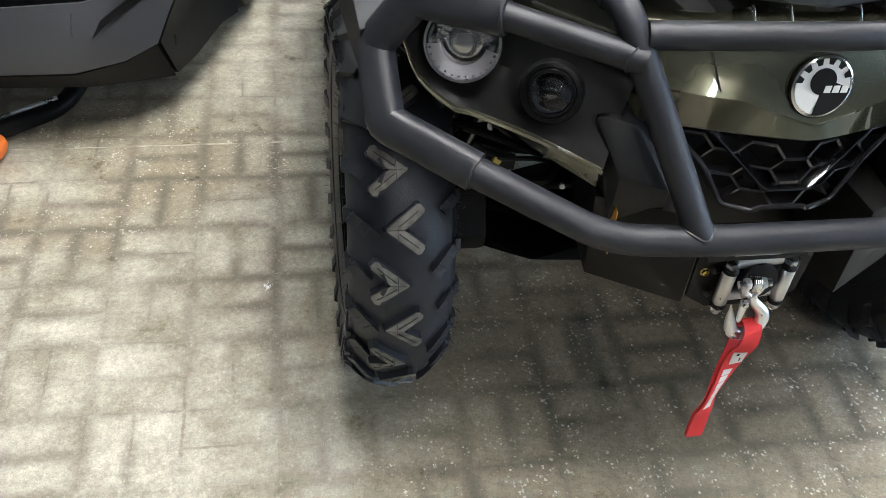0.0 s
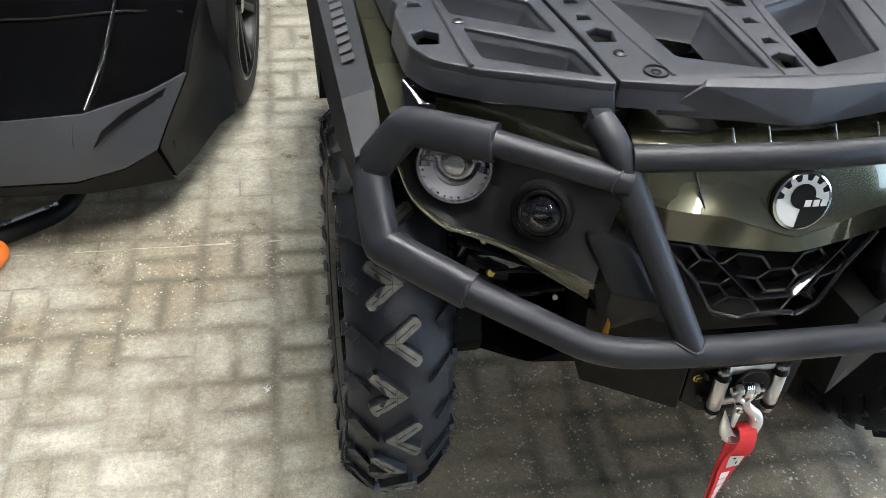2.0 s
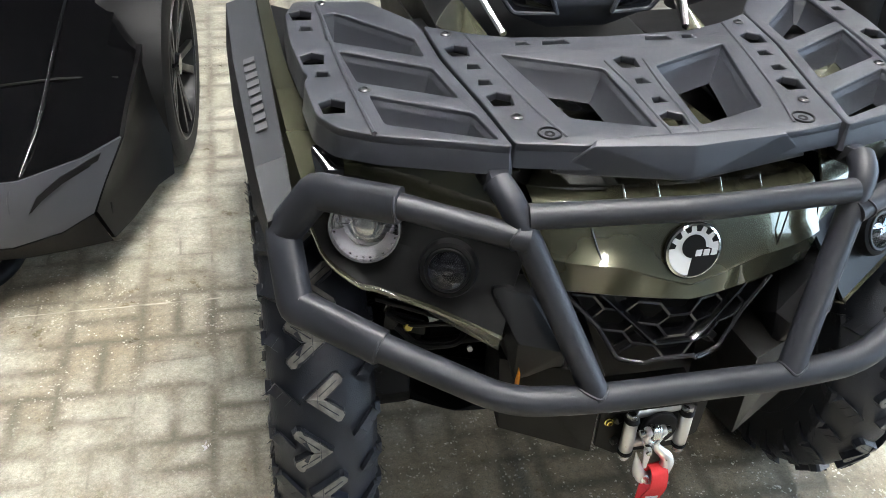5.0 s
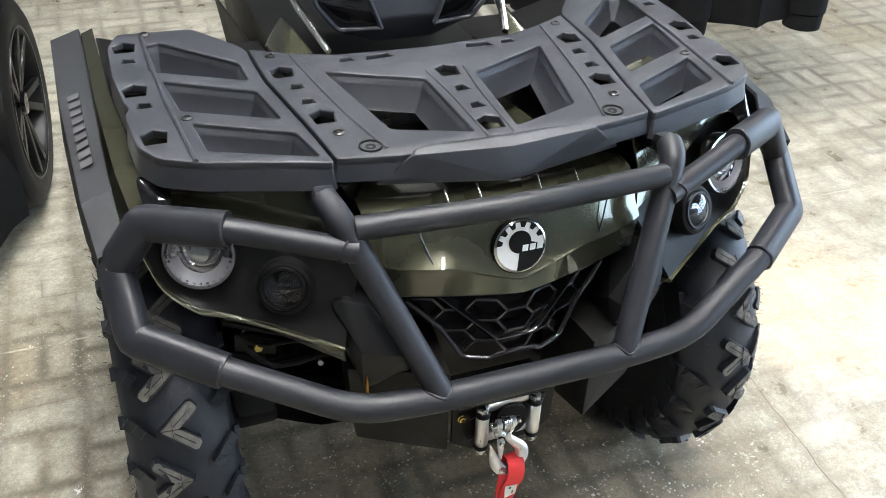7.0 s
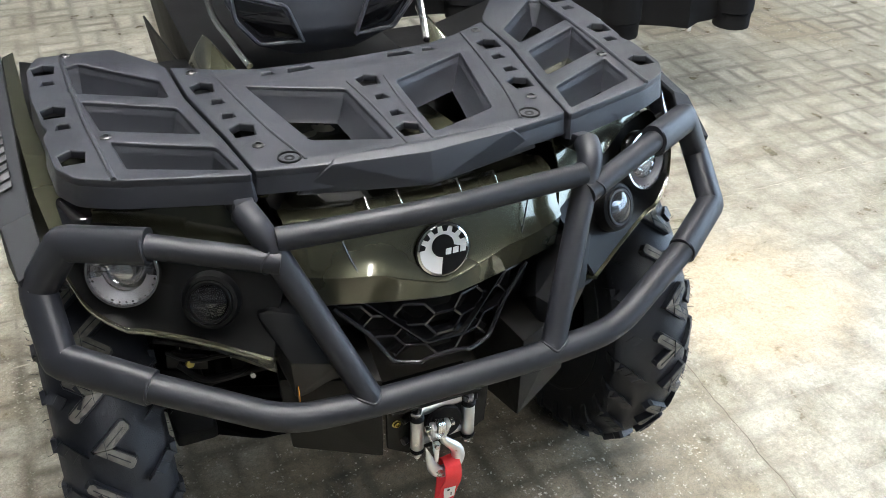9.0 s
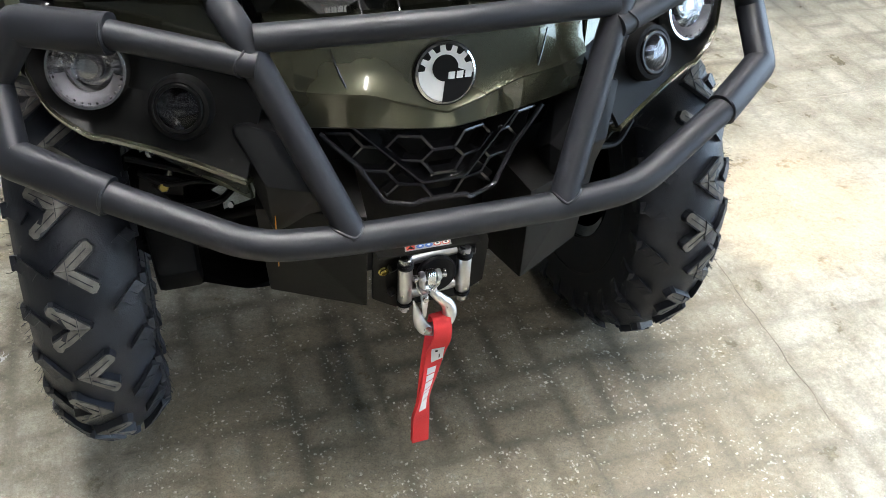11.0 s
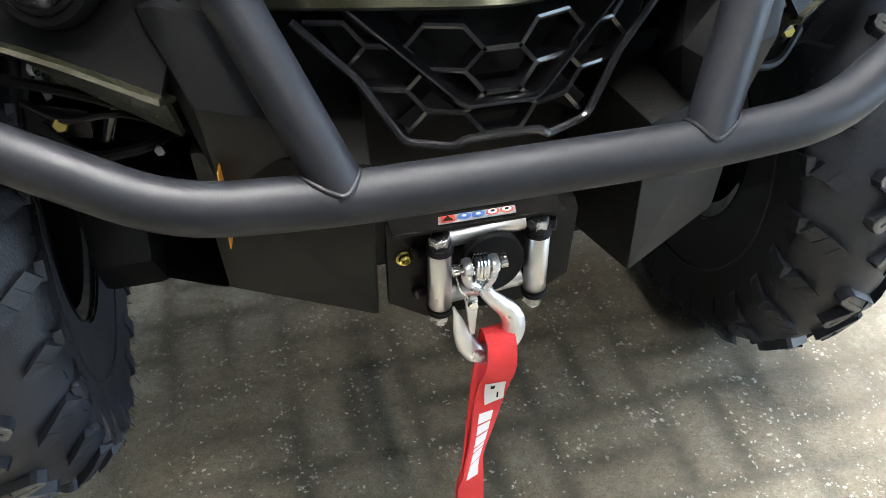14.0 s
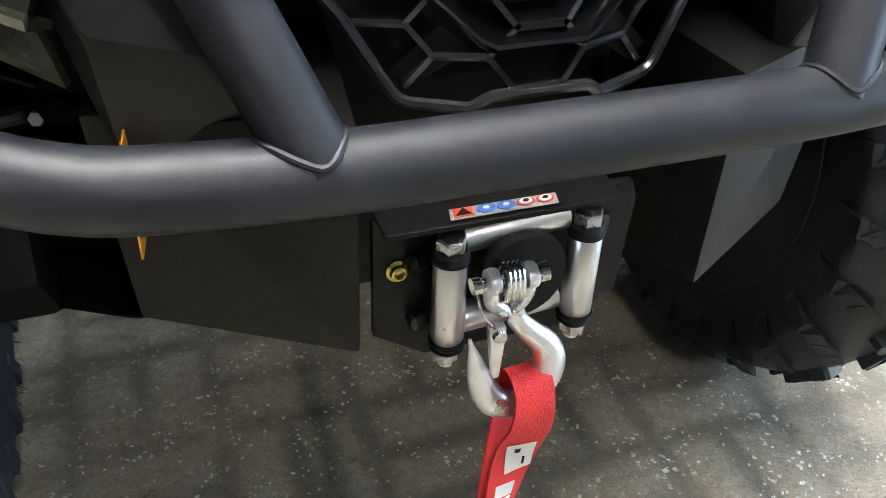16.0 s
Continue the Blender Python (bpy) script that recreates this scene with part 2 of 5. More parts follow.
ORANGE = material("orange_plastic", (0.75, 0.17, 0.02), rough=0.45)
AMBER = material("amber_reflector", (0.65, 0.25, 0.02), rough=0.3)
# white label stock, greyed to put in the shade of the bumper tube
LABEL_SHADED = material("label_stock_shaded", (0.30, 0.30, 0.30), rough=0.4, vary=0.05)
RED_PRINT = material("red_print", (0.55, 0.06, 0.03), rough=0.4)
BLUE_PRINT = material("blue_print", (0.05, 0.13, 0.42), rough=0.4)
MIRROR = material("lamp_reflector", (0.86, 0.86, 0.90), rough=0.09, metal=1.0, vary=0.03)
CHEEK = material("satin_black_cheek", (0.0070, 0.0072, 0.0080), rough=0.46, spec=0.20, grain=0.2, grain_size=900, vary=0.1)
BEZEL = material("satin_black_bezel", (0.0045, 0.0046, 0.0046), rough=0.38, spec=0.22, grain=0.12, grain_size=900, vary=0.1)
LAMP_BAND = material("frosted_lamp_band", (0.44, 0.44, 0.48), rough=0.34, metal=0.85, vary=0.04)
RIB_PLASTIC = material("satin_black_rib", (0.016, 0.016, 0.018), rough=0.20, vary=0.1, coat=0.4)
NOSE_GREY = material("satin_grey_nose", (0.034, 0.036, 0.042), rough=0.36, grain=0.2, grain_size=900, vary=0.06)
SATIN_BLACK = material("satin_black_fairing", (0.0030, 0.0030, 0.0031), rough=0.42, vary=0.10, spec=0.10)
HOOD_BLACK = material("polished_black_paint", (0.0015, 0.0015, 0.0017), rough=0.06, vary=0.03, spec=0.22)
CRACK = material("dark_crack", (0.17, 0.150, 0.120), rough=0.9, grain=0.8, grain_size=200, vary=0.4, vary_size=30)
LENS = clear("lamp_lens")
SMOKE = clear("smoked_lens", (0.55, 0.55, 0.57))
FABRIC = material("black_fabric", (0.0055, 0.0055, 0.0060), rough=0.9, spec=0.10, grain=0.8, grain_size=300, vary=0.3, vary_size=12)
GREY_FABRIC = material("grey_fabric", (0.11, 0.11, 0.11), rough=0.9, grain=0.8, grain_size=300, vary=0.2, vary_size=12)
MATT_GREY = material("matt_grey_panel", (0.0165, 0.0178, 0.021), rough=0.50, spec=0.22, grain=0.3, grain_size=900, vary=0.08)
WALL_PAINT = material("wall_paint", (0.11, 0.115, 0.12), rough=0.85, grain=0.3, grain_size=80, vary=0.06, vary_size=1.0)
CEILING_PAINT = material("ceiling_paint", (0.06, 0.06, 0.063), rough=0.9, vary=0.05, vary_size=1.0)
TUBE_GLOW = glow("lamp_diffuser", (1.0, 0.985, 0.96), LAMP_GLOW)
LAMP_BODY = material("lamp_housing", (0.75, 0.75, 0.75), rough=0.5)


# ---- building blocks ----
def part(name, bm, mat, parent=None, label="", smooth=True, angle=40):
    """Links a bmesh as one mesh object under a thing or a part."""
    bmesh.ops.recalc_face_normals(bm, faces=bm.faces)
    me = bpy.data.meshes.new(name)
    bm.to_mesh(me)
    bm.free()
    for m in mat if isinstance(mat, (list, tuple)) else [mat]:
        me.materials.append(m)
    if smooth:
        for p in me.polygons:
            p.use_smooth = True
        me.set_sharp_from_angle(angle=radians(angle))
    ob = new(name, me)
    ob.parent = parent
    if label:
        ob["label"] = label
    return ob


def empty(name, label, category, parent=None, group="", kind=""):
    ob = new(name)
    ob.parent = parent
    return tagged(ob, label, category, group, kind)


def rounded(points, radius, steps=6):
    """A path with its corners rounded."""
    pts = [Vector(p) for p in points]
    out = [pts[0]]
    for a, b, c in zip(pts, pts[1:], pts[2:]):
        r = min(radius, (a - b).length * 0.45, (c - b).length * 0.45)
        p, q = b + (a - b).normalized() * r, b + (c - b).normalized() * r
        for k in range(steps + 1):
            s = k / steps
            out.append((1 - s) ** 2 * p + 2 * s * (1 - s) * b + s * s * q)
    out.append(pts[-1])
    return out


def sweep(path, section, bm=None, closed=False, cap=True, up=None):
    """Carries a flat section (list of (u, v)) along a path; a number per point may scale it."""
    bm = bm or bmesh.new()
    pts = [Vector(p) for p in path]
    rings, side = [], None
    for i, p in enumerate(pts):
        a, c = pts[max(i - 1, 0)], pts[min(i + 1, len(pts) - 1)]
        if closed:
            a, c = pts[i - 1], pts[(i + 1) % len(pts)]
        d = (c - a).normalized()
        if side is None:
            guide = Vector(up) if up else (Vector((0, 0, 1)) if abs(d.z) < 0.9 else Vector((0, 1, 0)))
            side = d.cross(guide).normalized()
        side = (side - d * side.dot(d)).normalized()
        top = side.cross(d)
        rings.append([bm.verts.new(p + side * u + top * v) for u, v in section])
    k = len(section)
    pairs = list(zip(rings, rings[1:])) + ([(rings[-1], rings[0])] if closed else [])
    for r, s in pairs:
        for j in range(k):
            bm.faces.new((r[j], r[(j + 1) % k], s[(j + 1) % k], s[j]))
    if cap and not closed:
        bm.faces.new(rings[0][::-1])
        bm.faces.new(rings[-1])
    return bm


def ring(r, n=16, squash=1.0):
    return [(r * math.cos(2 * math.pi * i / n), r * squash * math.sin(2 * math.pi * i / n)) for i in range(n)]


def tube(path, r, bend=0.05, n=18, bm=None):
    return sweep(rounded(path, bend), ring(r, n), bm)


def lathe(profile, n=32, bm=None, m=None):
    """Turns a profile of (radius, height) round z, then lays it by the matrix m."""
    bm = bm or bmesh.new()
    m = m or Matrix()
    rows = []
    for r, h in profile:
        if r < 1e-6:
            rows.append([bm.verts.new(m @ Vector((0, 0, h)))])
        else:
            rows.append([bm.verts.new(m @ Vector((r * math.cos(2 * math.pi * i / n), r * math.sin(2 * math.pi * i / n), h))) for i in range(n)])
    for a, b in zip(rows, rows[1:]):
        for i in range(n):
            j = (i + 1) % n
            if len(a) == 1 and len(b) > 1:
                bm.faces.new((a[0], b[i], b[j]))
            elif len(b) == 1 and len(a) > 1:
                bm.faces.new((a[i], a[j], b[0]))
            elif len(a) > 1:
                bm.faces.new((a[i], a[j], b[j], b[i]))
    return bm


def aim(place, axis, spin=0.0):
    """A matrix that lays z along axis at place."""
    q = Vector(axis).normalized().to_track_quat("Z", "Y")
    return Matrix.Translation(place) @ q.to_matrix().to_4x4() @ Matrix.Rotation(spin, 4, "Z")


def block(size, m=None, bevel=0.003, bm=None, segs=2):
    """A box of that size with worn edges."""
    own = bmesh.new()
    bmesh.ops.create_cube(own, size=1.0, matrix=Matrix.Diagonal((*size, 1)))
    if bevel:
        bmesh.ops.bevel(own, geom=own.edges[:], offset=bevel, segments=segs, affect="EDGES", profile=0.6)
    bmesh.ops.transform(own, matrix=m or Matrix(), verts=own.verts)
    return merge(bm, own) if bm else own


def merge(bm, other):
    me = bpy.data.meshes.new("scratch")
    other.to_mesh(me)
    other.free()
    bm.from_mesh(me)
    bpy.data.meshes.remove(me)
    return bm


def hull(points, bevel=0.0, bm=None):
    """The convex solid round some points, with bevelled edges."""
    own = bmesh.new()
    for p in points:
        own.verts.new(p)
    bmesh.ops.convex_hull(own, input=own.verts)
    loose = [v for v in own.verts if not v.link_faces]
    bmesh.ops.delete(own, geom=loose, context="VERTS")
    bmesh.ops.dissolve_limit(own, angle_limit=radians(1), verts=own.verts, edges=own.edges)
    if bevel:
        bmesh.ops.bevel(own, geom=own.edges[:], offset=bevel, segments=2, affect="EDGES", profile=0.6)
    return merge(bm, own) if bm else own


def outline_plate(outer, holes, z, thick, bevel=0.003):
    """A flat plate with holes through it, its edges rounded; top face at z."""
    cu = bpy.data.curves.new("plate", "CURVE")
    cu.dimensions = "2D"
    cu.fill_mode = "BOTH"
    cu.extrude = thick / 2 - bevel
    cu.bevel_depth = bevel
    cu.bevel_resolution = 2
    cu.offset = -bevel
    for loop in [outer, *holes]:
        s = cu.splines.new("POLY")
        s.points.add(len(loop) - 1)
        for p, (x, y) in zip(s.points, loop):
            p.co = (x, y, 0, 1)
        s.use_cyclic_u = True
    ob = bpy.data.objects.new("plate", cu)
    scene.collection.objects.link(ob)
    dg = bpy.context.evaluated_depsgraph_get()
    me = bpy.data.meshes.new_from_object(ob.evaluated_get(dg))
    bpy.data.objects.remove(ob)
    bpy.data.curves.remove(cu)
    bm = bmesh.new()
    bm.from_mesh(me)
    bpy.data.meshes.remove(me)
    bmesh.ops.remove_doubles(bm, verts=bm.verts, dist=1e-5)
    bmesh.ops.translate(bm, verts=bm.verts, vec=(0, 0, z - thick / 2))
    return bm


def grow(loop, d):
    """A closed loop of (x, y) moved outwards by d."""
    area = sum(a[0] * b[1] - b[0] * a[1] for a, b in zip(loop, loop[1:] + loop[:1]))
    s = 1 if area > 0 else -1
    out = []
    for a, b, c in zip(loop[-1:] + loop[:-1], loop, loop[1:] + loop[:1]):
        e, g = (Vector(b) - Vector(a)).normalized(), (Vector(c) - Vector(b)).normalized()
        n1, n2 = Vector((e.y, -e.x)) * s, Vector((g.y, -g.x)) * s
        k = (n1 + n2)
        k = k / max(k.dot(n1), 0.3)
        out.append((b[0] + k.x * d, b[1] + k.y * d))
    return out


def soft_loop(loop, r, steps=3):
    """A closed loop of (x, y) with its corners rounded."""
    out = []
    for a, b, c in zip(loop[-1:] + loop[:-1], loop, loop[1:] + loop[:1]):
        a, b, c = Vector(a), Vector(b), Vector(c)
        q = min(r, (a - b).length * 0.4, (c - b).length * 0.4)
        p, s = b + (a - b).normalized() * q, b + (c - b).normalized() * q
        for k in range(steps + 1):
            t = k / steps
            w = (1 - t) ** 2 * p + 2 * t * (1 - t) * b + t * t * s
            out.append((w.x, w.y))
    return out


def band_between(loops, bm=None, closed=True):
    """Skins neighbouring loops of 3D points."""
    bm = bm or bmesh.new()
    rows = [[bm.verts.new(p) for p in loop] for loop in loops]
    for a, b in zip(rows, rows[1:]):
        for i in range(len(a) if closed else len(a) - 1):
            j = (i + 1) % len(a)
            bm.faces.new((a[i], a[j], b[j], b[i]))
    return bm


def sheet(rows, thick=0.004, bm=None, both=False):
    """A panel through rows of 3D points, given thickness; both: with its mirror image."""
    own = band_between(rows, closed=False)
    bmesh.ops.recalc_face_normals(own, faces=own.faces)
    bmesh.ops.solidify(own, geom=own.faces[:], thickness=thick)
    if both:
        me = bpy.data.meshes.new("scratch")
        own.to_mesh(me)
        bmesh.ops.scale(own, vec=(-1, 1, 1), verts=own.verts)
        bmesh.ops.reverse_faces(own, faces=own.faces)
        own.from_mesh(me)
        bpy.data.meshes.remove(me)
    return merge(bm, own) if bm else own


# ---- the hall ----
def hall():
    X0, X1, Y0, Y1, H = -7.0, 8.0, -7.5, 8.5, 7.2
    fl = block((X1 - X0, Y1 - Y0, 0.2), Matrix.Translation(((X0 + X1) / 2, (Y0 + Y1) / 2, -0.1)), bevel=0)
    tagged(part("floor", fl, CONCRETE, smooth=False), "worn concrete floor with pale basket-weave paver marks", "floor", kind="structure")
    ce = block((X1 - X0, Y1 - Y0, 0.15), Matrix.Translation(((X0 + X1) / 2, (Y0 + Y1) / 2, H + 0.075)), bevel=0)
    tagged(part("ceiling", ce, CEILING_PAINT, smooth=False), "plain dark grey painted hall ceiling", "ceiling", kind="structure")
    for nm, size, at in (
        ("wall_north", (X1 - X0 + 0.4, 0.2, H), ((X0 + X1) / 2, Y1 + 0.1, H / 2)),
        ("wall_south", (X1 - X0 + 0.4, 0.2, H), ((X0 + X1) / 2, Y0 - 0.1, H / 2)),
        ("wall_east", (0.2, Y1 - DOOR[1], H), (X1 + 0.1, (DOOR[1] + Y1) / 2, H / 2)),
        ("wall_east_near", (0.2, DOOR[0] - Y0, H), (X1 + 0.1, (DOOR[0] + Y0) / 2, H / 2)),
        ("wall_east_lintel", (0.2, DOOR[1] - DOOR[0], H - DOOR[2]), (X1 + 0.1, sum(DOOR[:2]) / 2, (H + DOOR[2]) / 2)),
        ("wall_west", (0.2, Y1 - Y0, H), (X0 - 0.1, (Y0 + Y1) / 2, H / 2)),
    ):
        tagged(part(nm, block(size, Matrix.Translation(at), bevel=0), WALL_PAINT, smooth=False), "plain dark grey painted hall wall", "wall", kind="structure")
    # daylight outside the open vehicle door
    bd = block((0.02, DOOR[1] - DOOR[0] + 4, DOOR[2] + 3), Matrix.Translation((X1 + 1.6, sum(DOOR[:2]) / 2, DOOR[2] / 2 + 0.6)), bevel=0)
    tagged(part("backdrop", bd, DAYLIGHT, smooth=False), "pale bluish overcast daylight outside the open door", "backdrop", kind="structure")
    # saw-cut control joints and a wandering crack in the slab
    def groove(name, pts, w, label, mat, ragged=0.0):
        rnd = random.Random(7)
        bm = bmesh.new()
        line = []
        for (x0, y0), (x1, y1) in zip(pts, pts[1:]):
            n = max(2, int(math.hypot(x1 - x0, y1 - y0) / 0.02)) if ragged else 2
            line += [(x0 + (x1 - x0) * k / n + rnd.uniform(-1, 1) * ragged, y0 + (y1 - y0) * k / n + rnd.uniform(-1, 1) * ragged) for k in range(n)]
        line.append(pts[-1])
        wide = [w * rnd.uniform(0.4, 1.2) if ragged else w for _ in line]
        way = (Vector(pts[-1]) - Vector(pts[0])).normalized()
        nx, ny = -way.y, way.x
        a = [bm.verts.new((x - nx * q / 2, y - ny * q / 2, 0.0012)) for (x, y), q in zip(line, wide)]
        b = [bm.verts.new((x + nx * q / 2, y + ny * q / 2, 0.0012)) for (x, y), q in zip(line, wide)]
        for i in range(len(line) - 1):
            bm.faces.new((a[i], a[i + 1], b[i + 1], b[i]))
        tagged(part(name, bm, mat, smooth=False), label, "floor joint", kind="structure")
    groove("crack", [(0.805, 0.02), (0.798, -0.094), (0.783, -0.19), (0.781, -0.294), (0.768, -0.38), (0.770, -0.43), (0.757, -0.515)], 0.0030, "dark wandering crack in the concrete slab", CRACK, 0.0025)
    groove("trim", [(X0, 0.535), (-1.4, 0.535), (-0.4, 0.535), (X1, 0.535)], 0.0055, "pale dusty saw-cut joint in the concrete slab", SEAM, 0.0015)


DOOR = (-6.9, 3.5, 3.4)
DAYLIGHT = glow("daylight", (0.60, 0.78, 1.0), DAY_GLOW)
SEAM = material("dusty_joint", (0.44, 0.41, 0.34), rough=0.9, grain=0.8, grain_size=200, vary=0.5, vary_size=25)
hall()


def ceiling_light():
    """A long twin-tube fluorescent fitting hung under the ceiling."""
    th = empty("ceiling_light", "long white twin-tube fluorescent fitting hung under the ceiling", "ceiling light", group="ceiling lights")
    part("frame", block((0.30, 2.5, 0.06), Matrix.Translation((0, 0, 0.07)), bevel=0.01), LAMP_BODY, th)
    for x in (-0.08, 0.08):
        part("tube", lathe([(0.0, -1.2), (0.019, -1.2), (0.019, 1.2), (0.0, 1.2)], 12, m=aim((x, 0, 0), (0, 1, 0))), TUBE_GLOW, th, "glowing white fluorescent tube")
        for y in (-1.215, 1.215):
            part("lamp_holder", block((0.03, 0.03, 0.07), Matrix.Translation((x, y, 0.015)), bevel=0.004), LAMP_BODY, th)
    for y in (-0.8, 0.8):
        part("hanger", tube([(0, y, 0.08), (0, y, 3.12)], 0.006, n=8), LAMP_BODY, th)
    return th


# First and third follow shadow edges; the others are unseen extras added to brighten.
LAMP_PLACES = [(-0.55, -0.30), (0.05, -0.30), (0.68, -0.30), (3.9, 2.4), (-4.6, 4.6), (0.4, -5.0)]
lamp = ceiling_light()
lamp.matrix_basis = pose(*LAMP_PLACES[0], 4.08)
for x, y in LAMP_PLACES[1:]:
    copy_thing(lamp, pose(x, y, 4.08))


# ---- the quad bike ----
TYRE_R, AXLE_Z, TRACK = 0.342, 0.332, 0.478


def tyre_radius(u):
    """Outer radius of the carcass across the tread; u from -1 to 1."""
    return TYRE_R - 0.012 - 0.042 * abs(u) ** 2.4


def wheel(parent, turn, mirror):
    """A front wheel: knobbly tyre with paired chevron lugs, rim and hub. The axle lies along x."""
    w = empty("wheel", "", "", parent)
    w["label"] = "black knobbly tyre with dusty chevron lugs"
    prof = [(0.150, -0.066), (0.165, -0.070), (0.205, -0.0755), (0.240, -0.0790), (0.262, -0.0810), (0.278, -0.0830)]
    prof += [(tyre_radius(u), u * 0.083) for u in (-1, -0.85, -0.6, -0.3, 0, 0.3, 0.6, 0.85, 1)]
    prof += [(0.278, 0.0830), (0.262, 0.0810), (0.240, 0.0790), (0.205, 0.0755), (0.165, 0.070), (0.150, 0.066)]
    lie = Matrix.Rotation(radians(90), 4, "Y")
    part("tyre", lathe(prof, 72, m=lie), RUBBER, w, angle=75)
    s = -1 if mirror else 1

    def on_tread(x, ang, lift):
        r = tyre_radius(max(-1, min(1, x / 0.083))) + lift
        return Vector((s * x, -r * math.cos(ang), r * math.sin(ang)))

    def lug(bm, poly, ang, lift, sink=0.006, taper=0.86):
        """A raised block from a flat outline of (across, along) in metres."""
        cx, cy = sum(p[0] for p in poly) / len(poly), sum(p[1] for p in poly) / len(poly)
        lows = [on_tread(x, ang + y / TYRE_R, -sink) for x, y in poly]
        tops = [on_tread(cx + (x - cx) * taper, ang + (cy + (y - cy) * taper) / TYRE_R, lift) for x, y in poly]
        a, b = [bm.verts.new(p) for p in lows], [bm.verts.new(p) for p in tops]
        if len(poly) < 3:
            return
        k = len(a)
        for i in range(k):
            bm.faces.new((a[i], a[(i + 1) % k], b[(i + 1) % k], b[i]))
        bm.faces.new(b)

    groove = bmesh.new()

    def bar(p, q, w):
        d = (Vector(q) - Vector(p)).normalized()
        n = Vector((-d.y, d.x)) * w / 2
        p, q = Vector(p), Vector(q)
        return [tuple(p + n), tuple(p - n), tuple(q - n), tuple(q + n)]

    def arm(tip, end, w, cap, d, half_):
        """Outline of one arm of a chevron, its outer end rounded."""
        p, q = Vector((tip, 0.0)), Vector((end, 0.0290))
        u = (q - p).normalized()
        n = Vector((u.y, -u.x)) * (d if u.x * d < 0 else -d)
        if n.x * d < 0:
            n = -n
        k = n.y / u.y * w / 2
        pts = [p + n * w / 2 - u * k, q + n * w / 2, q + u * cap + n * w * 0.28, q + u * cap - n * w * 0.28, q - n * w / 2, p - n * w / 2 + u * k]
        return [(v.x, half_ * v.y) for v in pts]

    N = 13
    for i in range(N):
        base = radians(turn) + 2 * math.pi * i / N
        for kind in (0, 1):
            ang = base + kind * math.pi / N
            d = 1 if kind == 0 else -1
            tip = -0.009 if kind == 0 else -0.017
            end = tip - d * 0.038
            low, top = bmesh.new(), bmesh.new()
            for half_ in (1, -1):
                lug(low, arm(tip, end, 0.0235, 0.0062, d, half_), ang, 0.0125, taper=0.90)
                lug(top, arm(tip, end, 0.0168, 0.0042, d, half_), ang, 0.0131, sink=-0.0105, taper=0.98)
                mid = bar((tip - d * 0.006, half_ * 0.005), (end + d * 0.003, half_ * 0.0265), 0.0014)
                lug(groove, mid, ang, 0.0135, sink=-0.0105, taper=1.0)
            lug(groove, bar((tip - d * 0.004, -0.018), (tip - d * 0.004, 0.018), 0.0008), ang, 0.0134, sink=-0.0105, taper=1.0)
            part("chevron_lug", low, RUBBER, w, smooth=False)
            part("lug_face", top, LUG_TOP, w, "dusty grey lug face", smooth=False)
            # slanted shoulder lugs that turn down on to the sidewall
            for side in (-1, 1):
                blk = bmesh.new()
                a2 = ang + (0.07 if side > 0 else 0.0)
                for q in range(1 if side == -d else 0, 3):
                    lug(blk, bar((side * (0.045 + 0.0117 * q), -0.015 + 0.0103 * q), (side * (0.0570 + 0.0117 * q), -0.0047 + 0.0103 * q), 0.019), a2, 0.0118 - 0.0008 * q, taper=0.97)
                edge_r = tyre_radius(1)
                wedge = []
                for dy in (0.004, 0.028):
                    q = a2 + dy / TYRE_R
                    for x, r in ((0.0800, edge_r + 0.010), (0.0890, edge_r + 0.006), (0.0890, edge_r - 0.006), (0.0835, edge_r - 0.028), (0.0795, edge_r - 0.034), (0.0760, edge_r - 0.010)):
                        wedge.append((s * side * x, -r * math.cos(q), r * math.sin(q)))
                hull(wedge, 0.0012, blk)
                part("shoulder_lug", blk, RUBBER, w, smooth=False)
    tagged(part("lug_groove", groove, RUBBER, w, smooth=False), kind="stuff")
    # moulding hairs
    hair = bmesh.new()
    rnd = random.Random(4 + int(mirror))
    for k in range(420):
        ang = rnd.uniform(0, 2 * math.pi)
        x = rnd.choice((-1, 1)) * rnd.uniform(0.078, 0.090)
        r = rnd.uniform(0.275, 0.290) if abs(x) > 0.083 else tyre_radius(x / 0.083) + 0.004
        p = Vector((x, -r * math.cos(ang), r * math.sin(ang)))
        out = Vector((x * 7, -math.cos(ang), math.sin(ang))).normalized()
        e = Vector((rnd.uniform(-1, 1), rnd.uniform(-1, 1), rnd.uniform(-1, 1))) * 0.002
        sweep([p, p + out * 0.005, p + out * 0.0105 + e * 1.5], ring(0.00045, 3), hair, cap=False)
    tagged(part("moulding_hair", hair, RUBBER, w, smooth=False), kind="stuff")
    for side in (-1, 1):
        for rad in (0.222,):
            part("sidewall_ridge", sweep([Vector((side * 0.0775, rad * math.cos(q), rad * math.sin(q))) for q in [2 * math.pi * k / 48 for k in range(48)]], ring(0.0022, 6), closed=True), RUBBER, w)
    part("rim", lathe([(0.152, -0.070), (0.150, -0.062), (0.132, -0.055), (0.128, 0.0), (0.132, 0.055), (0.150, 0.062), (0.152, 0.070)], 48, m=lie), GLOSS_BLACK, w)
    disc = lathe([(0.13, 0.0), (0.10, 0.012), (0.06, 0.02), (0.03, 0.02), (0.0, 0.022)], 32, m=Matrix.Rotation(radians(90 if not mirror else -90), 4, "Y") @ Matrix.Rotation(math.pi, 4, "X"))
    part("hub", disc, GLOSS_BLACK, w)
    return w


